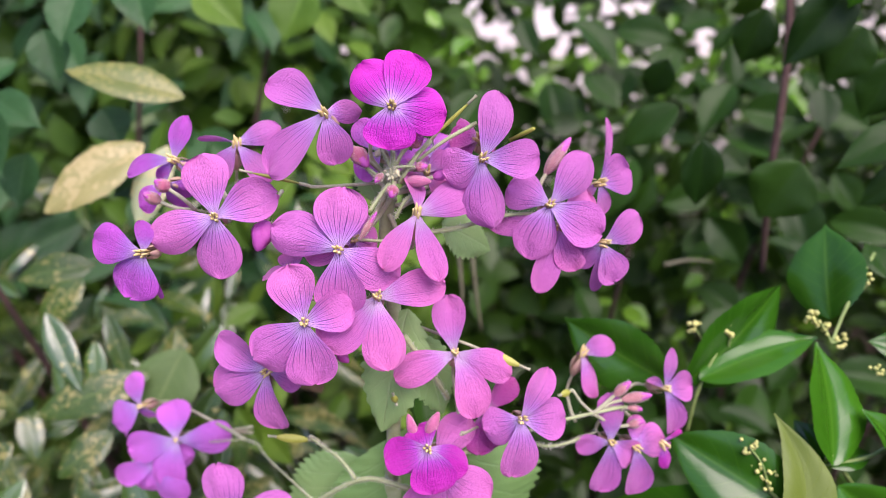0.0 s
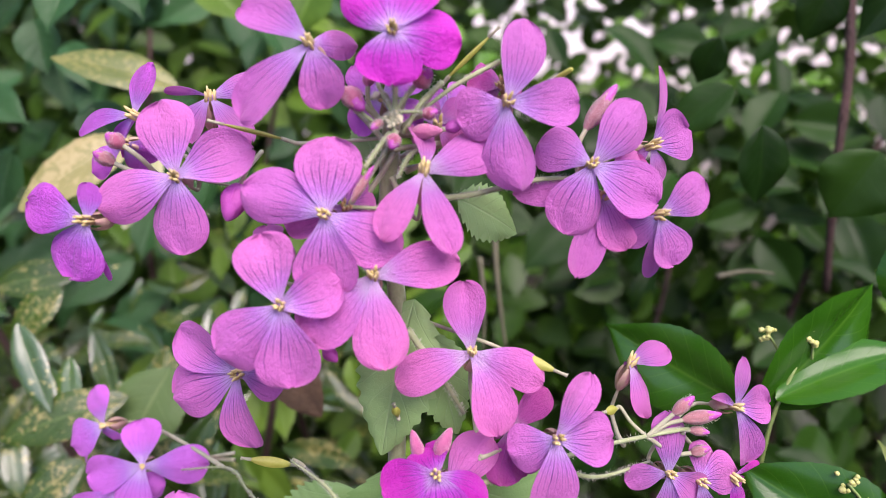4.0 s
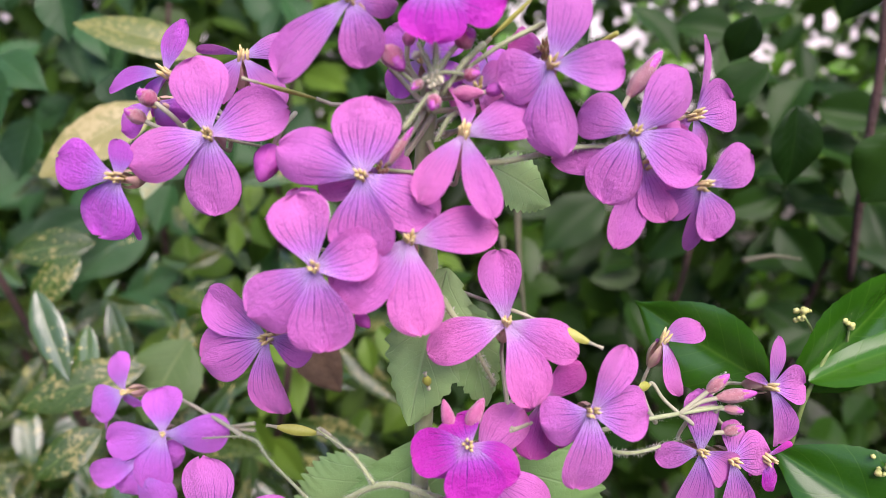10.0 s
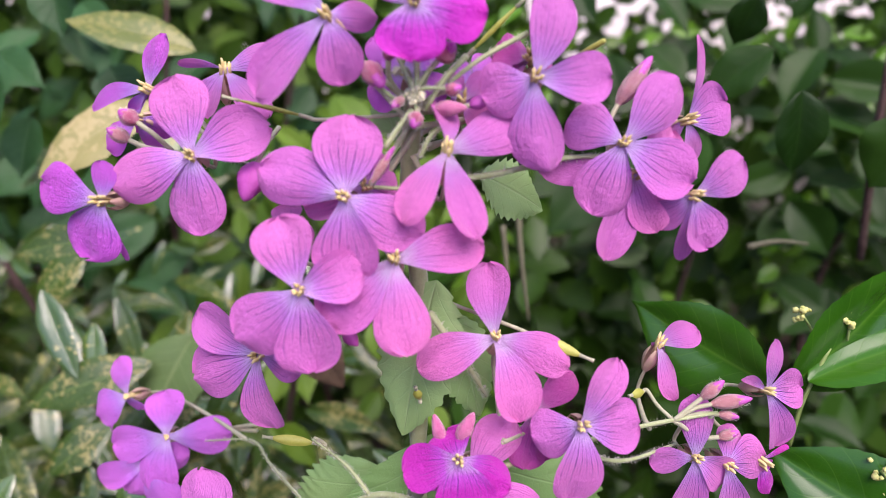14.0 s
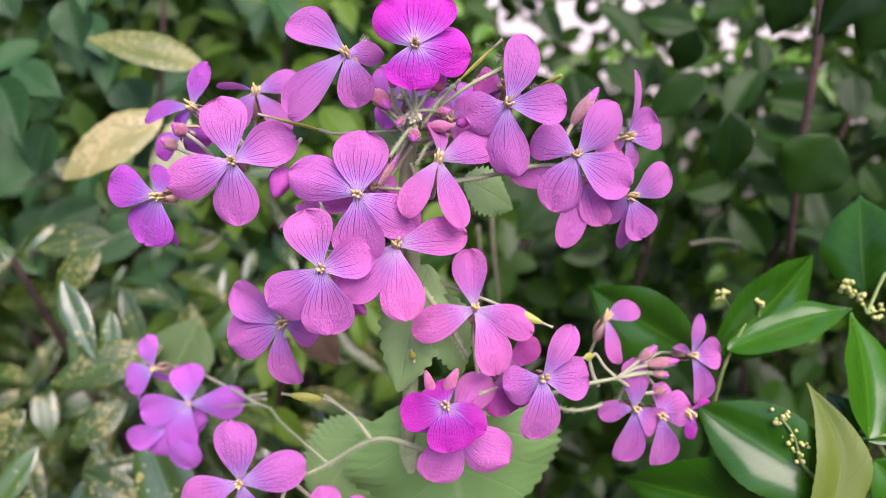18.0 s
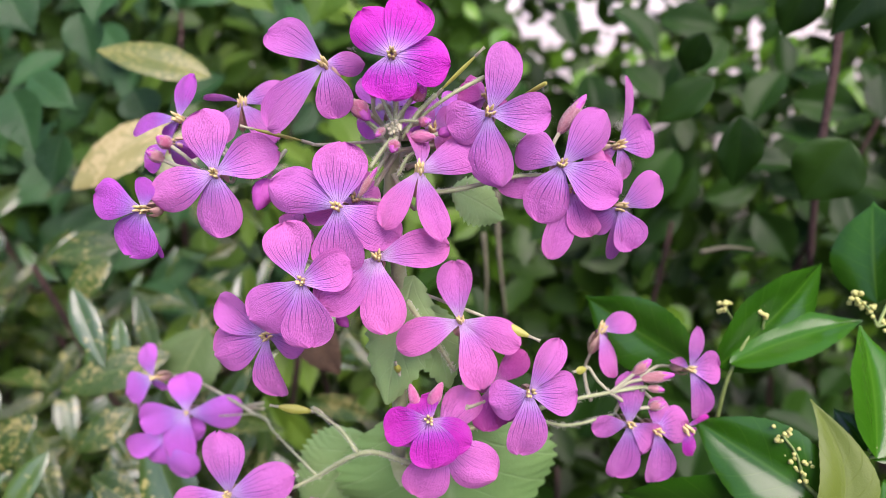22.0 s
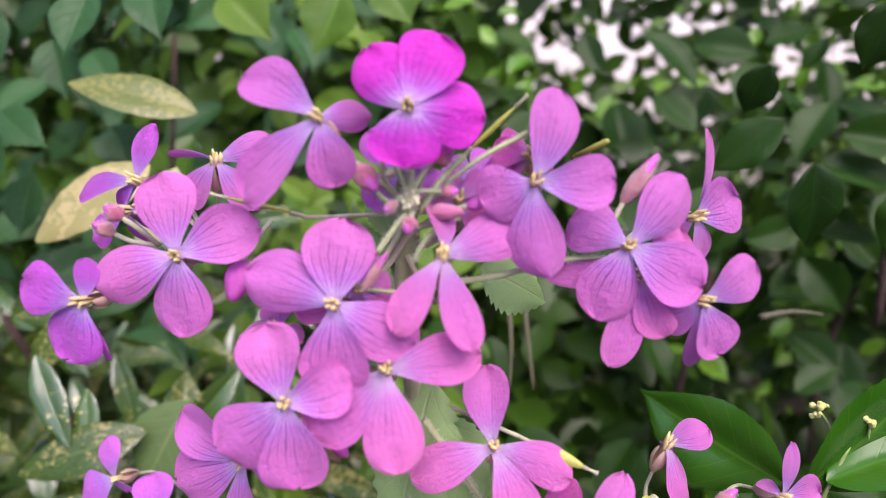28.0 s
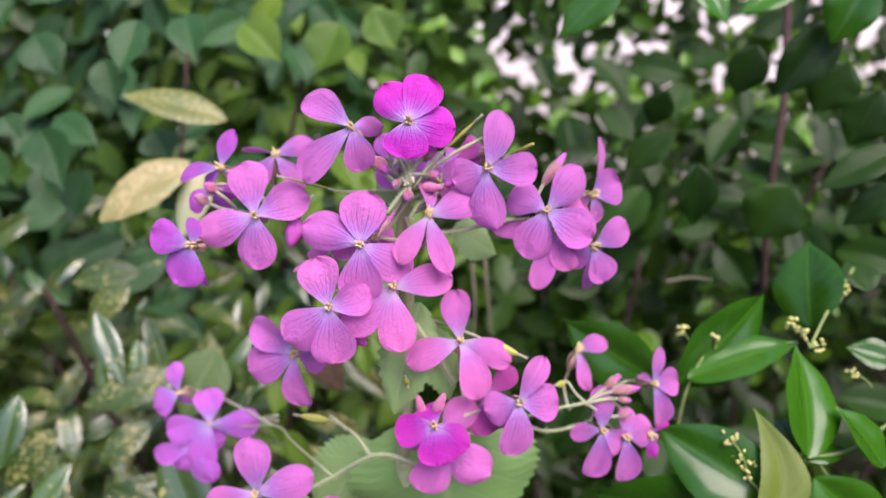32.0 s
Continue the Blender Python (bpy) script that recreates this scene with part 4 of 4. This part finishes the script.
def sprig(base, tip, count):
    """A stalk with a cluster of tiny green flower buds."""
    base, tip = Vector(base), Vector(tip)
    bm = bmesh.new()
    tube(bm, curve_points([base, base.lerp(tip, 0.5) + Vector((0.08, 0, 0.06)) * (tip - base).length, tip]), 0.00032, 7)
    stalk = part("sprig", bm, TWIG, spindle, "green stalk of unopened buds")
    for k in range(count * 3):
        at = tip + Vector((rng.uniform(-1, 1), rng.uniform(-1, 1), rng.uniform(-1, 1))) * 0.0019
        bm = bmesh.new()
        bmesh.ops.create_icosphere(bm, subdivisions=2, radius=rng.uniform(0.00045, 0.0008), matrix=Matrix.Translation(at))
        for v in bm.verts:
            v.co += (v.co - at) * 0.15 * math.sin(v.co.x * 9000 + v.co.z * 7000)
        part("bud", bm, SPRIG, stalk)


spindle_leaf((0.0815, 0.0175, 0.5485), (0.0518, 0.0325, 0.5629), 0.0215, -38)
spindle_leaf((0.0871, 0.0174, 0.5478), (0.1175, 0.0292, 0.5758), 0.0240, 34)
spindle_leaf((0.0905, 0.0162, 0.5499), (0.1254, 0.0180, 0.5625), 0.0170, -32)
spindle_leaf((0.1332, 0.0255, 0.5645), (0.1379, 0.0454, 0.5884), 0.0230, -46, SPINDLE, 0.12)
spindle_leaf((0.1185, -0.0105, 0.5388), (0.1224, 0.0139, 0.5633), 0.0215, 22, SPINDLE, 0.22, 0.04)
spindle_leaf((0.1092, -0.0155, 0.5266), (0.0778, 0.0053, 0.5394), 0.0235, -20, SPINDLE, 0.2, 0.04)
spindle_leaf((0.1027, -0.0227, 0.5194), (0.1040, -0.0023, 0.5505), 0.0150, 0, SPINDLE_PALE, 0.22, 0.04, 0.7, 0.17)
spindle_leaf((0.1129, -0.0082, 0.5115), (0.0599, 0.0073, 0.5126), 0.0310, -36)
spindle_leaf((0.1402, -0.0124, 0.5372), (0.1283, -0.0031, 0.5518), 0.0140, 24)
spindle_leaf((0.1214, -0.0108, 0.5320), (0.1416, -0.0179, 0.5170), 0.0190, 32)
spindle_leaf((0.1187, -0.0065, 0.5379), (0.1154, 0.0057, 0.5424), 0.0085, 0)
spindle_leaf((0.1180, -0.0088, 0.5376), (0.1338, -0.0040, 0.5375), 0.0070, -15)
spindle_leaf((0.1555, 0.0134, 0.5586), (0.1411, 0.0180, 0.5609), 0.0102, 0)
spindle_leaf((0.1534, 0.0304, 0.5755), (0.1514, 0.0436, 0.5823), 0.0126, 0, SPINDLE_SHADED)
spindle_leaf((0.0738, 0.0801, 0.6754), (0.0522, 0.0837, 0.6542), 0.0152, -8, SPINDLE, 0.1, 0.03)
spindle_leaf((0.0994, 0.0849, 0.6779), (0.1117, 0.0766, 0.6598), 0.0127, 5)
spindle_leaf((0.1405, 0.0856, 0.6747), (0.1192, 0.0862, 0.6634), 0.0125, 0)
spindle_leaf((0.1581, 0.0894, 0.6615), (0.1395, 0.0915, 0.6330), 0.0192, -12, SPINDLE_SHADED)
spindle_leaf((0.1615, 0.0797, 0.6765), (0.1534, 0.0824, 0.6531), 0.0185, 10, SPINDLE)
spindle_leaf((0.1708, 0.0551, 0.6199), (0.1449, 0.0572, 0.6036), 0.0132, 12, SPINDLE_SHADED)
spindle_leaf((0.1744, 0.0557, 0.6060), (0.1583, 0.0608, 0.5896), 0.0123, 0, SPINDLE_SHADED)
spindle_leaf((0.1027, 0.1079, 0.6336), (0.0989, 0.1133, 0.6182), 0.0124, 0, SPINDLE_SHADED)
spindle_leaf((0.1029, 0.0922, 0.6185), (0.0854, 0.0974, 0.6022), 0.0143, 0, SPINDLE_SHADED)
spindle_leaf((0.1121, 0.0882, 0.6068), (0.1139, 0.0897, 0.5803), 0.0166, 0, SPINDLE_SHADED)
spindle_leaf((0.1496, 0.0851, 0.5987), (0.1386, 0.0881, 0.5762), 0.0254, 0, SPINDLE_SHADED)
spindle_leaf((0.1657, 0.0906, 0.6467), (0.1583, 0.0945, 0.6267), 0.0200, 0, SPINDLE_SHADED)
spindle_leaf((0.1354, 0.1033, 0.6522), (0.1309, 0.1070, 0.6317), 0.0161, 0, SPINDLE_SHADED)
spindle_leaf((0.1789, 0.0871, 0.6366), (0.1721, 0.0901, 0.6140), 0.0200, 0, SPINDLE_SHADED)
sprig((0.0916, 0.0189, 0.5569), (0.0890, 0.0206, 0.5645), 4)
sprig((0.0993, 0.0190, 0.5592), (0.0982, 0.0200, 0.5648), 4)
sprig((0.1270, 0.0139, 0.5628), (0.1225, 0.0173, 0.5695), 5)
sprig((0.1270, 0.0139, 0.5628), (0.1255, 0.0161, 0.5660), 3)
sprig((0.1270, 0.0139, 0.5628), (0.1301, 0.0143, 0.5635), 4)
sprig((0.1011, -0.0115, 0.5321), (0.0963, -0.0067, 0.5427), 4)
sprig((0.1011, -0.0115, 0.5321), (0.0992, -0.0082, 0.5382), 3)
sprig((0.1011, -0.0115, 0.5321), (0.1026, -0.0090, 0.5359), 4)
sprig((0.1011, -0.0115, 0.5321), (0.1016, -0.0108, 0.5339), 3)
sprig((0.1388, 0.0243, 0.5722), (0.1428, 0.0265, 0.5775), 3)
sprig((0.1447, 0.0065, 0.5529), (0.1377, 0.0080, 0.5575), 2)
tube_part("trunk", [(0.1833, 0.1889, 0.6878), (0.1769, 0.1577, 0.6269), (0.1702, 0.1418, 0.5797), (0.1770, 0.1452, 0.5276)], 0.002, BARK, spindle)
tube_part("twig", [(0.1423, -0.0054, 0.5102), (0.1208, -0.0083, 0.5386), (0.1176, -0.0083, 0.5391)], 0.0008, TWIG, spindle)
tube_part("twig", [(0.1523, 0.0062, 0.5399), (0.1338, -0.0057, 0.5385), (0.1180, -0.0088, 0.5376)], 0.0006, TWIG, spindle)
tube_part("twig", [(0.0893, 0.0163, 0.5305), (0.0906, 0.0164, 0.5448), (0.0956, 0.0191, 0.5572)], 0.0006, TWIG, spindle)
tube_part("twig", [(0.1511, 0.0379, 0.5813), (0.1362, 0.0236, 0.5706), (0.1270, 0.0139, 0.5628)], 0.0006, TWIG, spindle)
tube_part("twig", [(0.1089, -0.0156, 0.5263), (0.1046, -0.0136, 0.5291), (0.1011, -0.0115, 0.5321)], 0.0007, TWIG, spindle)

aucuba = thing("aucuba_shrub", (0, 0, 0), "spotted laurel with yellow-speckled glossy leaves", "shrub")


def aucuba_leaf(base, tip, width, roll, material=AUCUBA_GOLD):
    leaf(aucuba, base, tip, width, roll, material, UP_FACE, 0.12, 0.05, 0.02, 7, 0.9, 0.1, "leaf")


aucuba_leaf((-0.1027, 0.1192, 0.5989), (-0.1374, 0.1012, 0.5761), 0.0218, 0)
aucuba_leaf((-0.0876, 0.1299, 0.6155), (-0.1324, 0.1288, 0.6266), 0.0182, 10, AUCUBA_OLIVE)
aucuba_leaf((-0.0950, 0.1237, 0.5971), (-0.1056, 0.1084, 0.5670), 0.0157, 0, AUCUBA_PALE)
aucuba_leaf((-0.1423, 0.0952, 0.5361), (-0.1268, 0.0802, 0.5089), 0.0112, 0, AUCUBA_SHINE)
aucuba_leaf((-0.1247, 0.0934, 0.5240), (-0.1224, 0.0839, 0.5041), 0.0089, 0, AUCUBA_SHINE)
aucuba_leaf((-0.1035, 0.0630, 0.4896), (-0.0821, 0.0401, 0.4551), 0.0230, 10, AUCUBA_SHINE)
aucuba_leaf((-0.1709, 0.0769, 0.5048), (-0.1746, 0.0615, 0.4784), 0.0144, 0, AUCUBA_SHINE)
aucuba_leaf((-0.1461, 0.0633, 0.4804), (-0.1618, 0.0486, 0.4573), 0.0113, 0, AUCUBA_SHINE)
aucuba_leaf((-0.1028, 0.0872, 0.5109), (-0.1442, 0.0761, 0.5000), 0.0171, 0, AUCUBA_SPOTTED)
aucuba_leaf((-0.1509, 0.0682, 0.4938), (-0.1722, 0.0590, 0.4718), 0.0167, 0, AUCUBA_SPOTTED)
aucuba_leaf((-0.1325, 0.1094, 0.5444), (-0.1502, 0.1016, 0.5256), 0.0153, 0, AUCUBA_SPOTTED)
aucuba_leaf((-0.1484, 0.0573, 0.4649), (-0.1594, 0.0470, 0.4529), 0.0189, 0, AUCUBA_SPOTTED)
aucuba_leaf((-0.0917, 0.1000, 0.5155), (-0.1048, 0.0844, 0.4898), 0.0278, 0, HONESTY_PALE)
aucuba_leaf((-0.1322, 0.1207, 0.5458), (-0.1637, 0.1177, 0.5412), 0.0158, 0, AUCUBA_SPOTTED)
aucuba_leaf((-0.1294, 0.0605, 0.4714), (-0.1034, 0.0523, 0.4612), 0.0142, 0, AUCUBA_SPOTTED)
aucuba_leaf((-0.1152, 0.0746, 0.4930), (-0.1342, 0.0637, 0.4803), 0.0144, 0, AUCUBA_SPOTTED)
tube_part("old_stalk", [(0.0295, 0.1201, 0.5705), (0.0306, 0.1113, 0.5471), (0.0337, 0.1017, 0.5213)], 0.0016, OLD_STALK, aucuba, 0.35)
tube_part("old_stalk", [(0.0241, 0.1137, 0.5542), (0.0256, 0.1076, 0.5378), (0.0252, 0.1014, 0.5214)], 0.0012, OLD_STALK, aucuba, 0.35)
tube_part("old_stalk", [(0.1108, 0.1045, 0.5494), (0.1217, 0.1056, 0.5511), (0.1325, 0.1056, 0.5501)], 0.0012, OLD_STALK, aucuba, 0.35)

dry = thing("dead_leaf", (0, 0, 0), "withered brown leaf caught among the stems", "leaf")
leaf(dry, (-0.0450, 0.0760, 0.5330), (-0.0300, 0.0660, 0.5150), 0.0155, 10, DRY, UP_FACE, 0.15, 0.05, 0.02, 7, 0.8, 0.1, "blade")
tube_part("stalk", [(-0.0516, 0.0822, 0.5359), (-0.0483, 0.0801, 0.5344), (-0.0432, 0.0748, 0.5310)], 0.0006, DRY, dry)

# the planting leans back like a bank: across, up the bank and away from the path
AWAY = Vector((0, math.cos(radians(24)), -math.sin(radians(24))))
RISE = Vector((0, math.sin(radians(24)), math.cos(radians(24))))


SPREAD = 1.32


def bank(x, h, d):
    return Vector(HUB) + Vector((x * SPREAD, 0, 0)) + RISE * h * SPREAD + AWAY * (d * SPREAD + 0.14 * (SPREAD - 1))


hedge = thing("hedge_climber", (0, 0, 0), "climber with plain oval mid-green leaves", "shrub")


def scatter(parent, material, count, xs, hs, ds, sizes, slim, droop, maker):
    for k in range(count):
        base = bank(rng.uniform(*xs), rng.uniform(*hs), rng.uniform(*ds))
        size = rng.uniform(*sizes) * SPREAD
        a = rng.uniform(*droop)
        way = (Vector((math.cos(a), 0, 0)) + RISE * math.sin(a) - AWAY * rng.uniform(-0.1, 0.5)).normalized()
        maker(parent, base, base + way * size, size * rng.uniform(*slim), rng.uniform(-35, 35), material)


def oval(parent, base, tip, width, roll, material):
    leaf(parent, base, tip, width, roll, material, UP_FACE, rng.uniform(0.1, 0.3), rng.uniform(-0.02, 0.1), 0, 0, 0.85, 0.05, "leaf", rng.uniform(-0.05, 0.05), 0.7)


def lance(parent, base, tip, width, roll, material):
    leaf(parent, base, tip, width, roll, material, UP_FACE, rng.uniform(0.15, 0.4), rng.uniform(0.0, 0.12), 0.03, 7, 0.9, 0.1, "leaf", rng.uniform(-0.06, 0.06), 0.5)


oval(hedge, (-0.1747, 0.1339, 0.6093), (-0.1586, 0.1152, 0.5858), 0.0204, 0, IVY)
oval(hedge, (-0.1304, 0.1500, 0.6581), (-0.1340, 0.1317, 0.6352), 0.0184, 0, IVY)
oval(hedge, (-0.1120, 0.1612, 0.6603), (-0.1029, 0.1436, 0.6397), 0.0185, 0, IVY)
oval(hedge, (-0.1507, 0.1547, 0.6402), (-0.1451, 0.1474, 0.6188), 0.0177, 0, IVY)
oval(hedge, (-0.1787, 0.1564, 0.6132), (-0.1521, 0.1412, 0.6004), 0.0169, 0, IVY)
oval(hedge, (-0.1986, 0.1464, 0.6143), (-0.1891, 0.1429, 0.6042), 0.0134, 0, IVY)
oval(hedge, (-0.1902, 0.1693, 0.6509), (-0.1762, 0.1621, 0.6302), 0.0221, 0, IVY)
oval(hedge, (-0.1647, 0.1479, 0.5885), (-0.1699, 0.1399, 0.5649), 0.0193, 0, IVY)
oval(hedge, (-0.1275, 0.1439, 0.6088), (-0.1193, 0.1387, 0.5937), 0.0188, 0, IVY)
oval(hedge, (-0.1023, 0.1254, 0.5861), (-0.1204, 0.1221, 0.5760), 0.0156, 0, IVY)
oval(hedge, (-0.0910, 0.1811, 0.6574), (-0.0708, 0.1746, 0.6388), 0.0228, 0, YOUNG)
oval(hedge, (-0.0441, 0.1914, 0.6579), (-0.0555, 0.1830, 0.6328), 0.0264, 0, YOUNG)
oval(hedge, (-0.0266, 0.1932, 0.6637), (-0.0146, 0.1866, 0.6444), 0.0234, 0, YOUNG)
scatter(hedge, IVY, 230, (-0.38, -0.05), (-0.03, 0.22), (0.17, 0.29), (0.022, 0.040), (0.5, 0.66), (-2.6, -0.4), oval)
scatter(hedge, YOUNG, 110, (-0.17, 0.0), (0.0, 0.18), (0.2, 0.34), (0.016, 0.03), (0.5, 0.66), (-2.6, -0.4), oval)
scatter(hedge, YOUNG, 80, (-0.11, 0.02), (-0.09, 0.05), (0.13, 0.22), (0.014, 0.026), (0.45, 0.62), (-2.6, -0.4), oval)
scatter(aucuba, AUCUBA, 190, (-0.33, -0.03), (-0.23, -0.035), (0.10, 0.24), (0.024, 0.046), (0.24, 0.34), (-3.0, 0.4), lance)
scatter(aucuba, AUCUBA_SPOTTED, 100, (-0.30, -0.03), (-0.22, -0.03), (0.09, 0.22), (0.022, 0.042), (0.26, 0.36), (-3.0, 0.4), lance)
scatter(aucuba, AUCUBA, 50, (-0.24, -0.03), (-0.05, 0.03), (0.14, 0.22), (0.016, 0.032), (0.24, 0.36), (-3.0, 0.4), lance)
scatter(aucuba, AUCUBA_SHINE, 45, (-0.24, -0.02), (-0.06, 0.02), (0.13, 0.2), (0.014, 0.026), (0.24, 0.36), (-3.0, 0.4), lance)
scatter(aucuba, AUCUBA_SHINE, 150, (-0.30, -0.02), (-0.22, -0.03), (0.09, 0.2), (0.018, 0.034), (0.24, 0.34), (-3.0, 0.4), lance)
scatter(spindle, SPINDLE_SHADED, 280, (0.0, 0.38), (-0.24, 0.12), (0.14, 0.28), (0.020, 0.036), (0.5, 0.64), (-2.6, 1.2), oval)
scatter(spindle, SPINDLE_SHADED, 70, (0.13, 0.36), (0.0, 0.2), (0.15, 0.22), (0.018, 0.032), (0.5, 0.64), (-2.6, 1.2), oval)
scatter(spindle, BACKLIT, 200, (0.0, 0.34), (-0.06, 0.2), (0.2, 0.4), (0.009, 0.019), (0.5, 0.64), (-2.6, 1.2), oval)


for x0, d0, x1, h1, d1 in ((-0.10, 0.14, -0.16, -0.02, 0.12), (-0.13, 0.15, -0.05, -0.05, 0.11), (-0.16, 0.13, -0.22, -0.1, 0.11), (-0.06, 0.16, -0.02, -0.1, 0.12)):
    top = bank(x1, h1, d1)
    foot = Vector((x0, d0 + 0.05, -0.02))
    tube_part("stem", [foot, foot.lerp(top, 0.35) + Vector((0.02, 0.02, 0)), foot.lerp(top, 0.75) + Vector((-0.01, 0.03, 0)), top], 0.005, BARK, aucuba, 0.3)
for x0, d0, x1, h1, d1 in ((-0.2, 0.22, -0.12, 0.1, 0.16), (-0.26, 0.22, -0.26, 0.12, 0.17), (-0.15, 0.25, -0.06, 0.12, 0.17)):
    top = bank(x1, h1, d1)
    foot = Vector((x0, d0 + 0.1, -0.02))
    tube_part("stem", [foot, foot.lerp(top, 0.4) + Vector((0.03, 0.0, 0)), foot.lerp(top, 0.75) + Vector((-0.02, 0.02, 0)), top], 0.004, BARK, hedge, 0.3)
for x0, d0, x1, h1, d1 in ((0.2, 0.2, 0.1, 0.0, 0.14), (0.22, 0.22, 0.2, 0.05, 0.16), (0.26, 0.2, 0.26, -0.05, 0.14), (0.18, 0.2, 0.05, -0.1, 0.13)):
    top = bank(x1, h1, d1)
    foot = Vector((x0, d0 + 0.05, -0.02))
    tube_part("stem", [foot, foot.lerp(top, 0.4) + Vector((0.02, 0.02, 0)), foot.lerp(top, 0.75) + Vector((-0.01, 0.03, 0)), top], 0.004, BARK, spindle, 0.3)


def leaf_mass(name, label, category, material, count, xs, hs, ds, sizes):
    """Many small folded leaves in one mesh, for the depth of the thicket."""
    verts, faces = [], []
    for k in range(count):
        at = bank(rng.uniform(*xs), rng.uniform(*hs), rng.uniform(*ds))
        q = Euler((rng.uniform(-0.9, 0.9), rng.uniform(-0.9, 0.9), rng.uniform(0, 6.28))).to_matrix()
        size = rng.uniform(*sizes) * SPREAD
        turn = Matrix((Vector((1, 0, 0)), RISE, -AWAY)).transposed() @ q
        o = len(verts)
        for x, y, z in ((0, 0, 0), (0.2, 0.25, 0.05), (0.28, 0.55, 0.07), (0.17, 0.83, 0.05), (0, 1, -0.06), (-0.17, 0.83, 0.05), (-0.28, 0.55, 0.07), (-0.2, 0.25, 0.05), (0, 0.28, 0), (0, 0.6, 0.01)):
            verts.append(at + turn @ Vector((x, y, z)) * size)
        faces += [tuple(o + i for i in f) for f in ((0, 1, 8), (0, 8, 7), (1, 2, 9, 8), (7, 8, 9, 6), (2, 3, 4, 9), (9, 4, 5, 6))]
    me = bpy.data.meshes.new(name)
    me.from_pydata(verts, [], faces)
    me.uv_layers.new(name="UVMap")
    return tagged(mesh_part(name, me, material, None), label, category, "", "stuff")


leaf_mass("thicket_foliage", "dense shaded green foliage behind the flowers", "foliage", DEEP, 4300, (-0.65, 0.06), (-0.5, 0.07), (0.22, 0.5), (0.016, 0.03))
leaf_mass("climber_foliage", "dense climber foliage on the bank", "foliage", DEEP, 9000, (-0.65, 0.04), (0.0, 0.37), (0.26, 0.5), (0.016, 0.03))
leaf_mass("shrub_foliage", "inner foliage of the evergreen shrub, its shade put into the colour", "foliage", DEEP_SHADED, 4600, (-0.02, 0.6), (-0.5, 0.07), (0.18, 0.5), (0.016, 0.03))
leaf_mass("shrub_foliage", "small leaves among the evergreen shrub, coloured bright as if backlit", "foliage", BACKLIT_MASS, 1500, (-0.02, 0.5), (-0.12, 0.3), (0.2, 0.45), (0.008, 0.017))
leaf_mass("shrub_foliage", "open upper foliage of the evergreen shrub", "foliage", DEEP_SHADED, 2800, (-0.02, 0.6), (0.05, 0.35), (0.2, 0.5), (0.012, 0.026))

verts_low = leaf_mass("border_foliage", "low leafy growth filling the garden border", "foliage", DEEP, 10, (-0.1, 0.1), (-0.5, -0.45), (0.3, 0.4), (0.02, 0.03))
grown = bmesh.new()
grown.from_mesh(verts_low.data)
for k in range(5200):
    x, y = rng.uniform(-1.25, 1.25), rng.uniform(0.12, 1.05)
    z = rng.uniform(0.0, 1.0) ** 0.7 * (0.30 + 0.35 * min(1.0, max(0.0, (abs(x) - 0.35) / 0.3)) * (1 - 0.5 * abs(y - 0.6)))
    turn = Euler((rng.uniform(-0.9, 0.9), rng.uniform(-0.9, 0.9), rng.uniform(0, 6.28))).to_matrix()
    size = rng.uniform(0.03, 0.055)
    pts = [grown.verts.new(Vector((x, y, z)) + turn @ Vector(p) * size) for p in ((0, 0, 0), (0.28, 0.45, 0.07), (0.16, 0.83, 0.05), (0, 1, -0.05), (-0.16, 0.83, 0.05), (-0.28, 0.45, 0.07), (0, 0.5, 0))]
    for f in ((0, 1, 6), (1, 2, 3, 6), (6, 3, 4, 5), (0, 6, 5)):
        grown.faces.new([pts[i] for i in f])
grown.to_mesh(verts_low.data)
grown.free()

# ---- ground and the wall beyond ----
bm = bmesh.new()
bmesh.ops.create_grid(bm, x_segments=60, y_segments=60, size=30)
for v in bm.verts:
    v.co.z = 0.02 * noise.noise(v.co * 0.7)
ground = tagged(part("ground", bm, SOIL, None), "dark bare garden soil", "ground", "", "structure")


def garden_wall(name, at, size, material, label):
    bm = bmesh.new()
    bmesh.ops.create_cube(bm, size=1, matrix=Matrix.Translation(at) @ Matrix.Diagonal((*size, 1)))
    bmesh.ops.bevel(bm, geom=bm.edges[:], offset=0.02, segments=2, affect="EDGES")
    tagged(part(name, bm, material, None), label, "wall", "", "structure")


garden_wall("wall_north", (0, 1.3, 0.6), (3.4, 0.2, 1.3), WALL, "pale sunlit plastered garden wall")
# unseen low wall behind the camera, added to bounce light onto the flowers
garden_wall("bounce_wall_south", (0, -1.5, 0.45), (3.4, 0.2, 1.0), WALL, "unseen low pale wall added to bounce light")
# unseen dark side walls, added to keep sky light and reflections off the leaves
garden_wall("block_wall_east", (1.6, -0.1, 0.75), (0.2, 2.58, 1.6), BARK, "unseen dark side wall added to block sky light")
garden_wall("block_wall_west", (-1.6, -0.1, 0.75), (0.2, 2.58, 1.6), BARK, "unseen dark side wall added to block sky light")
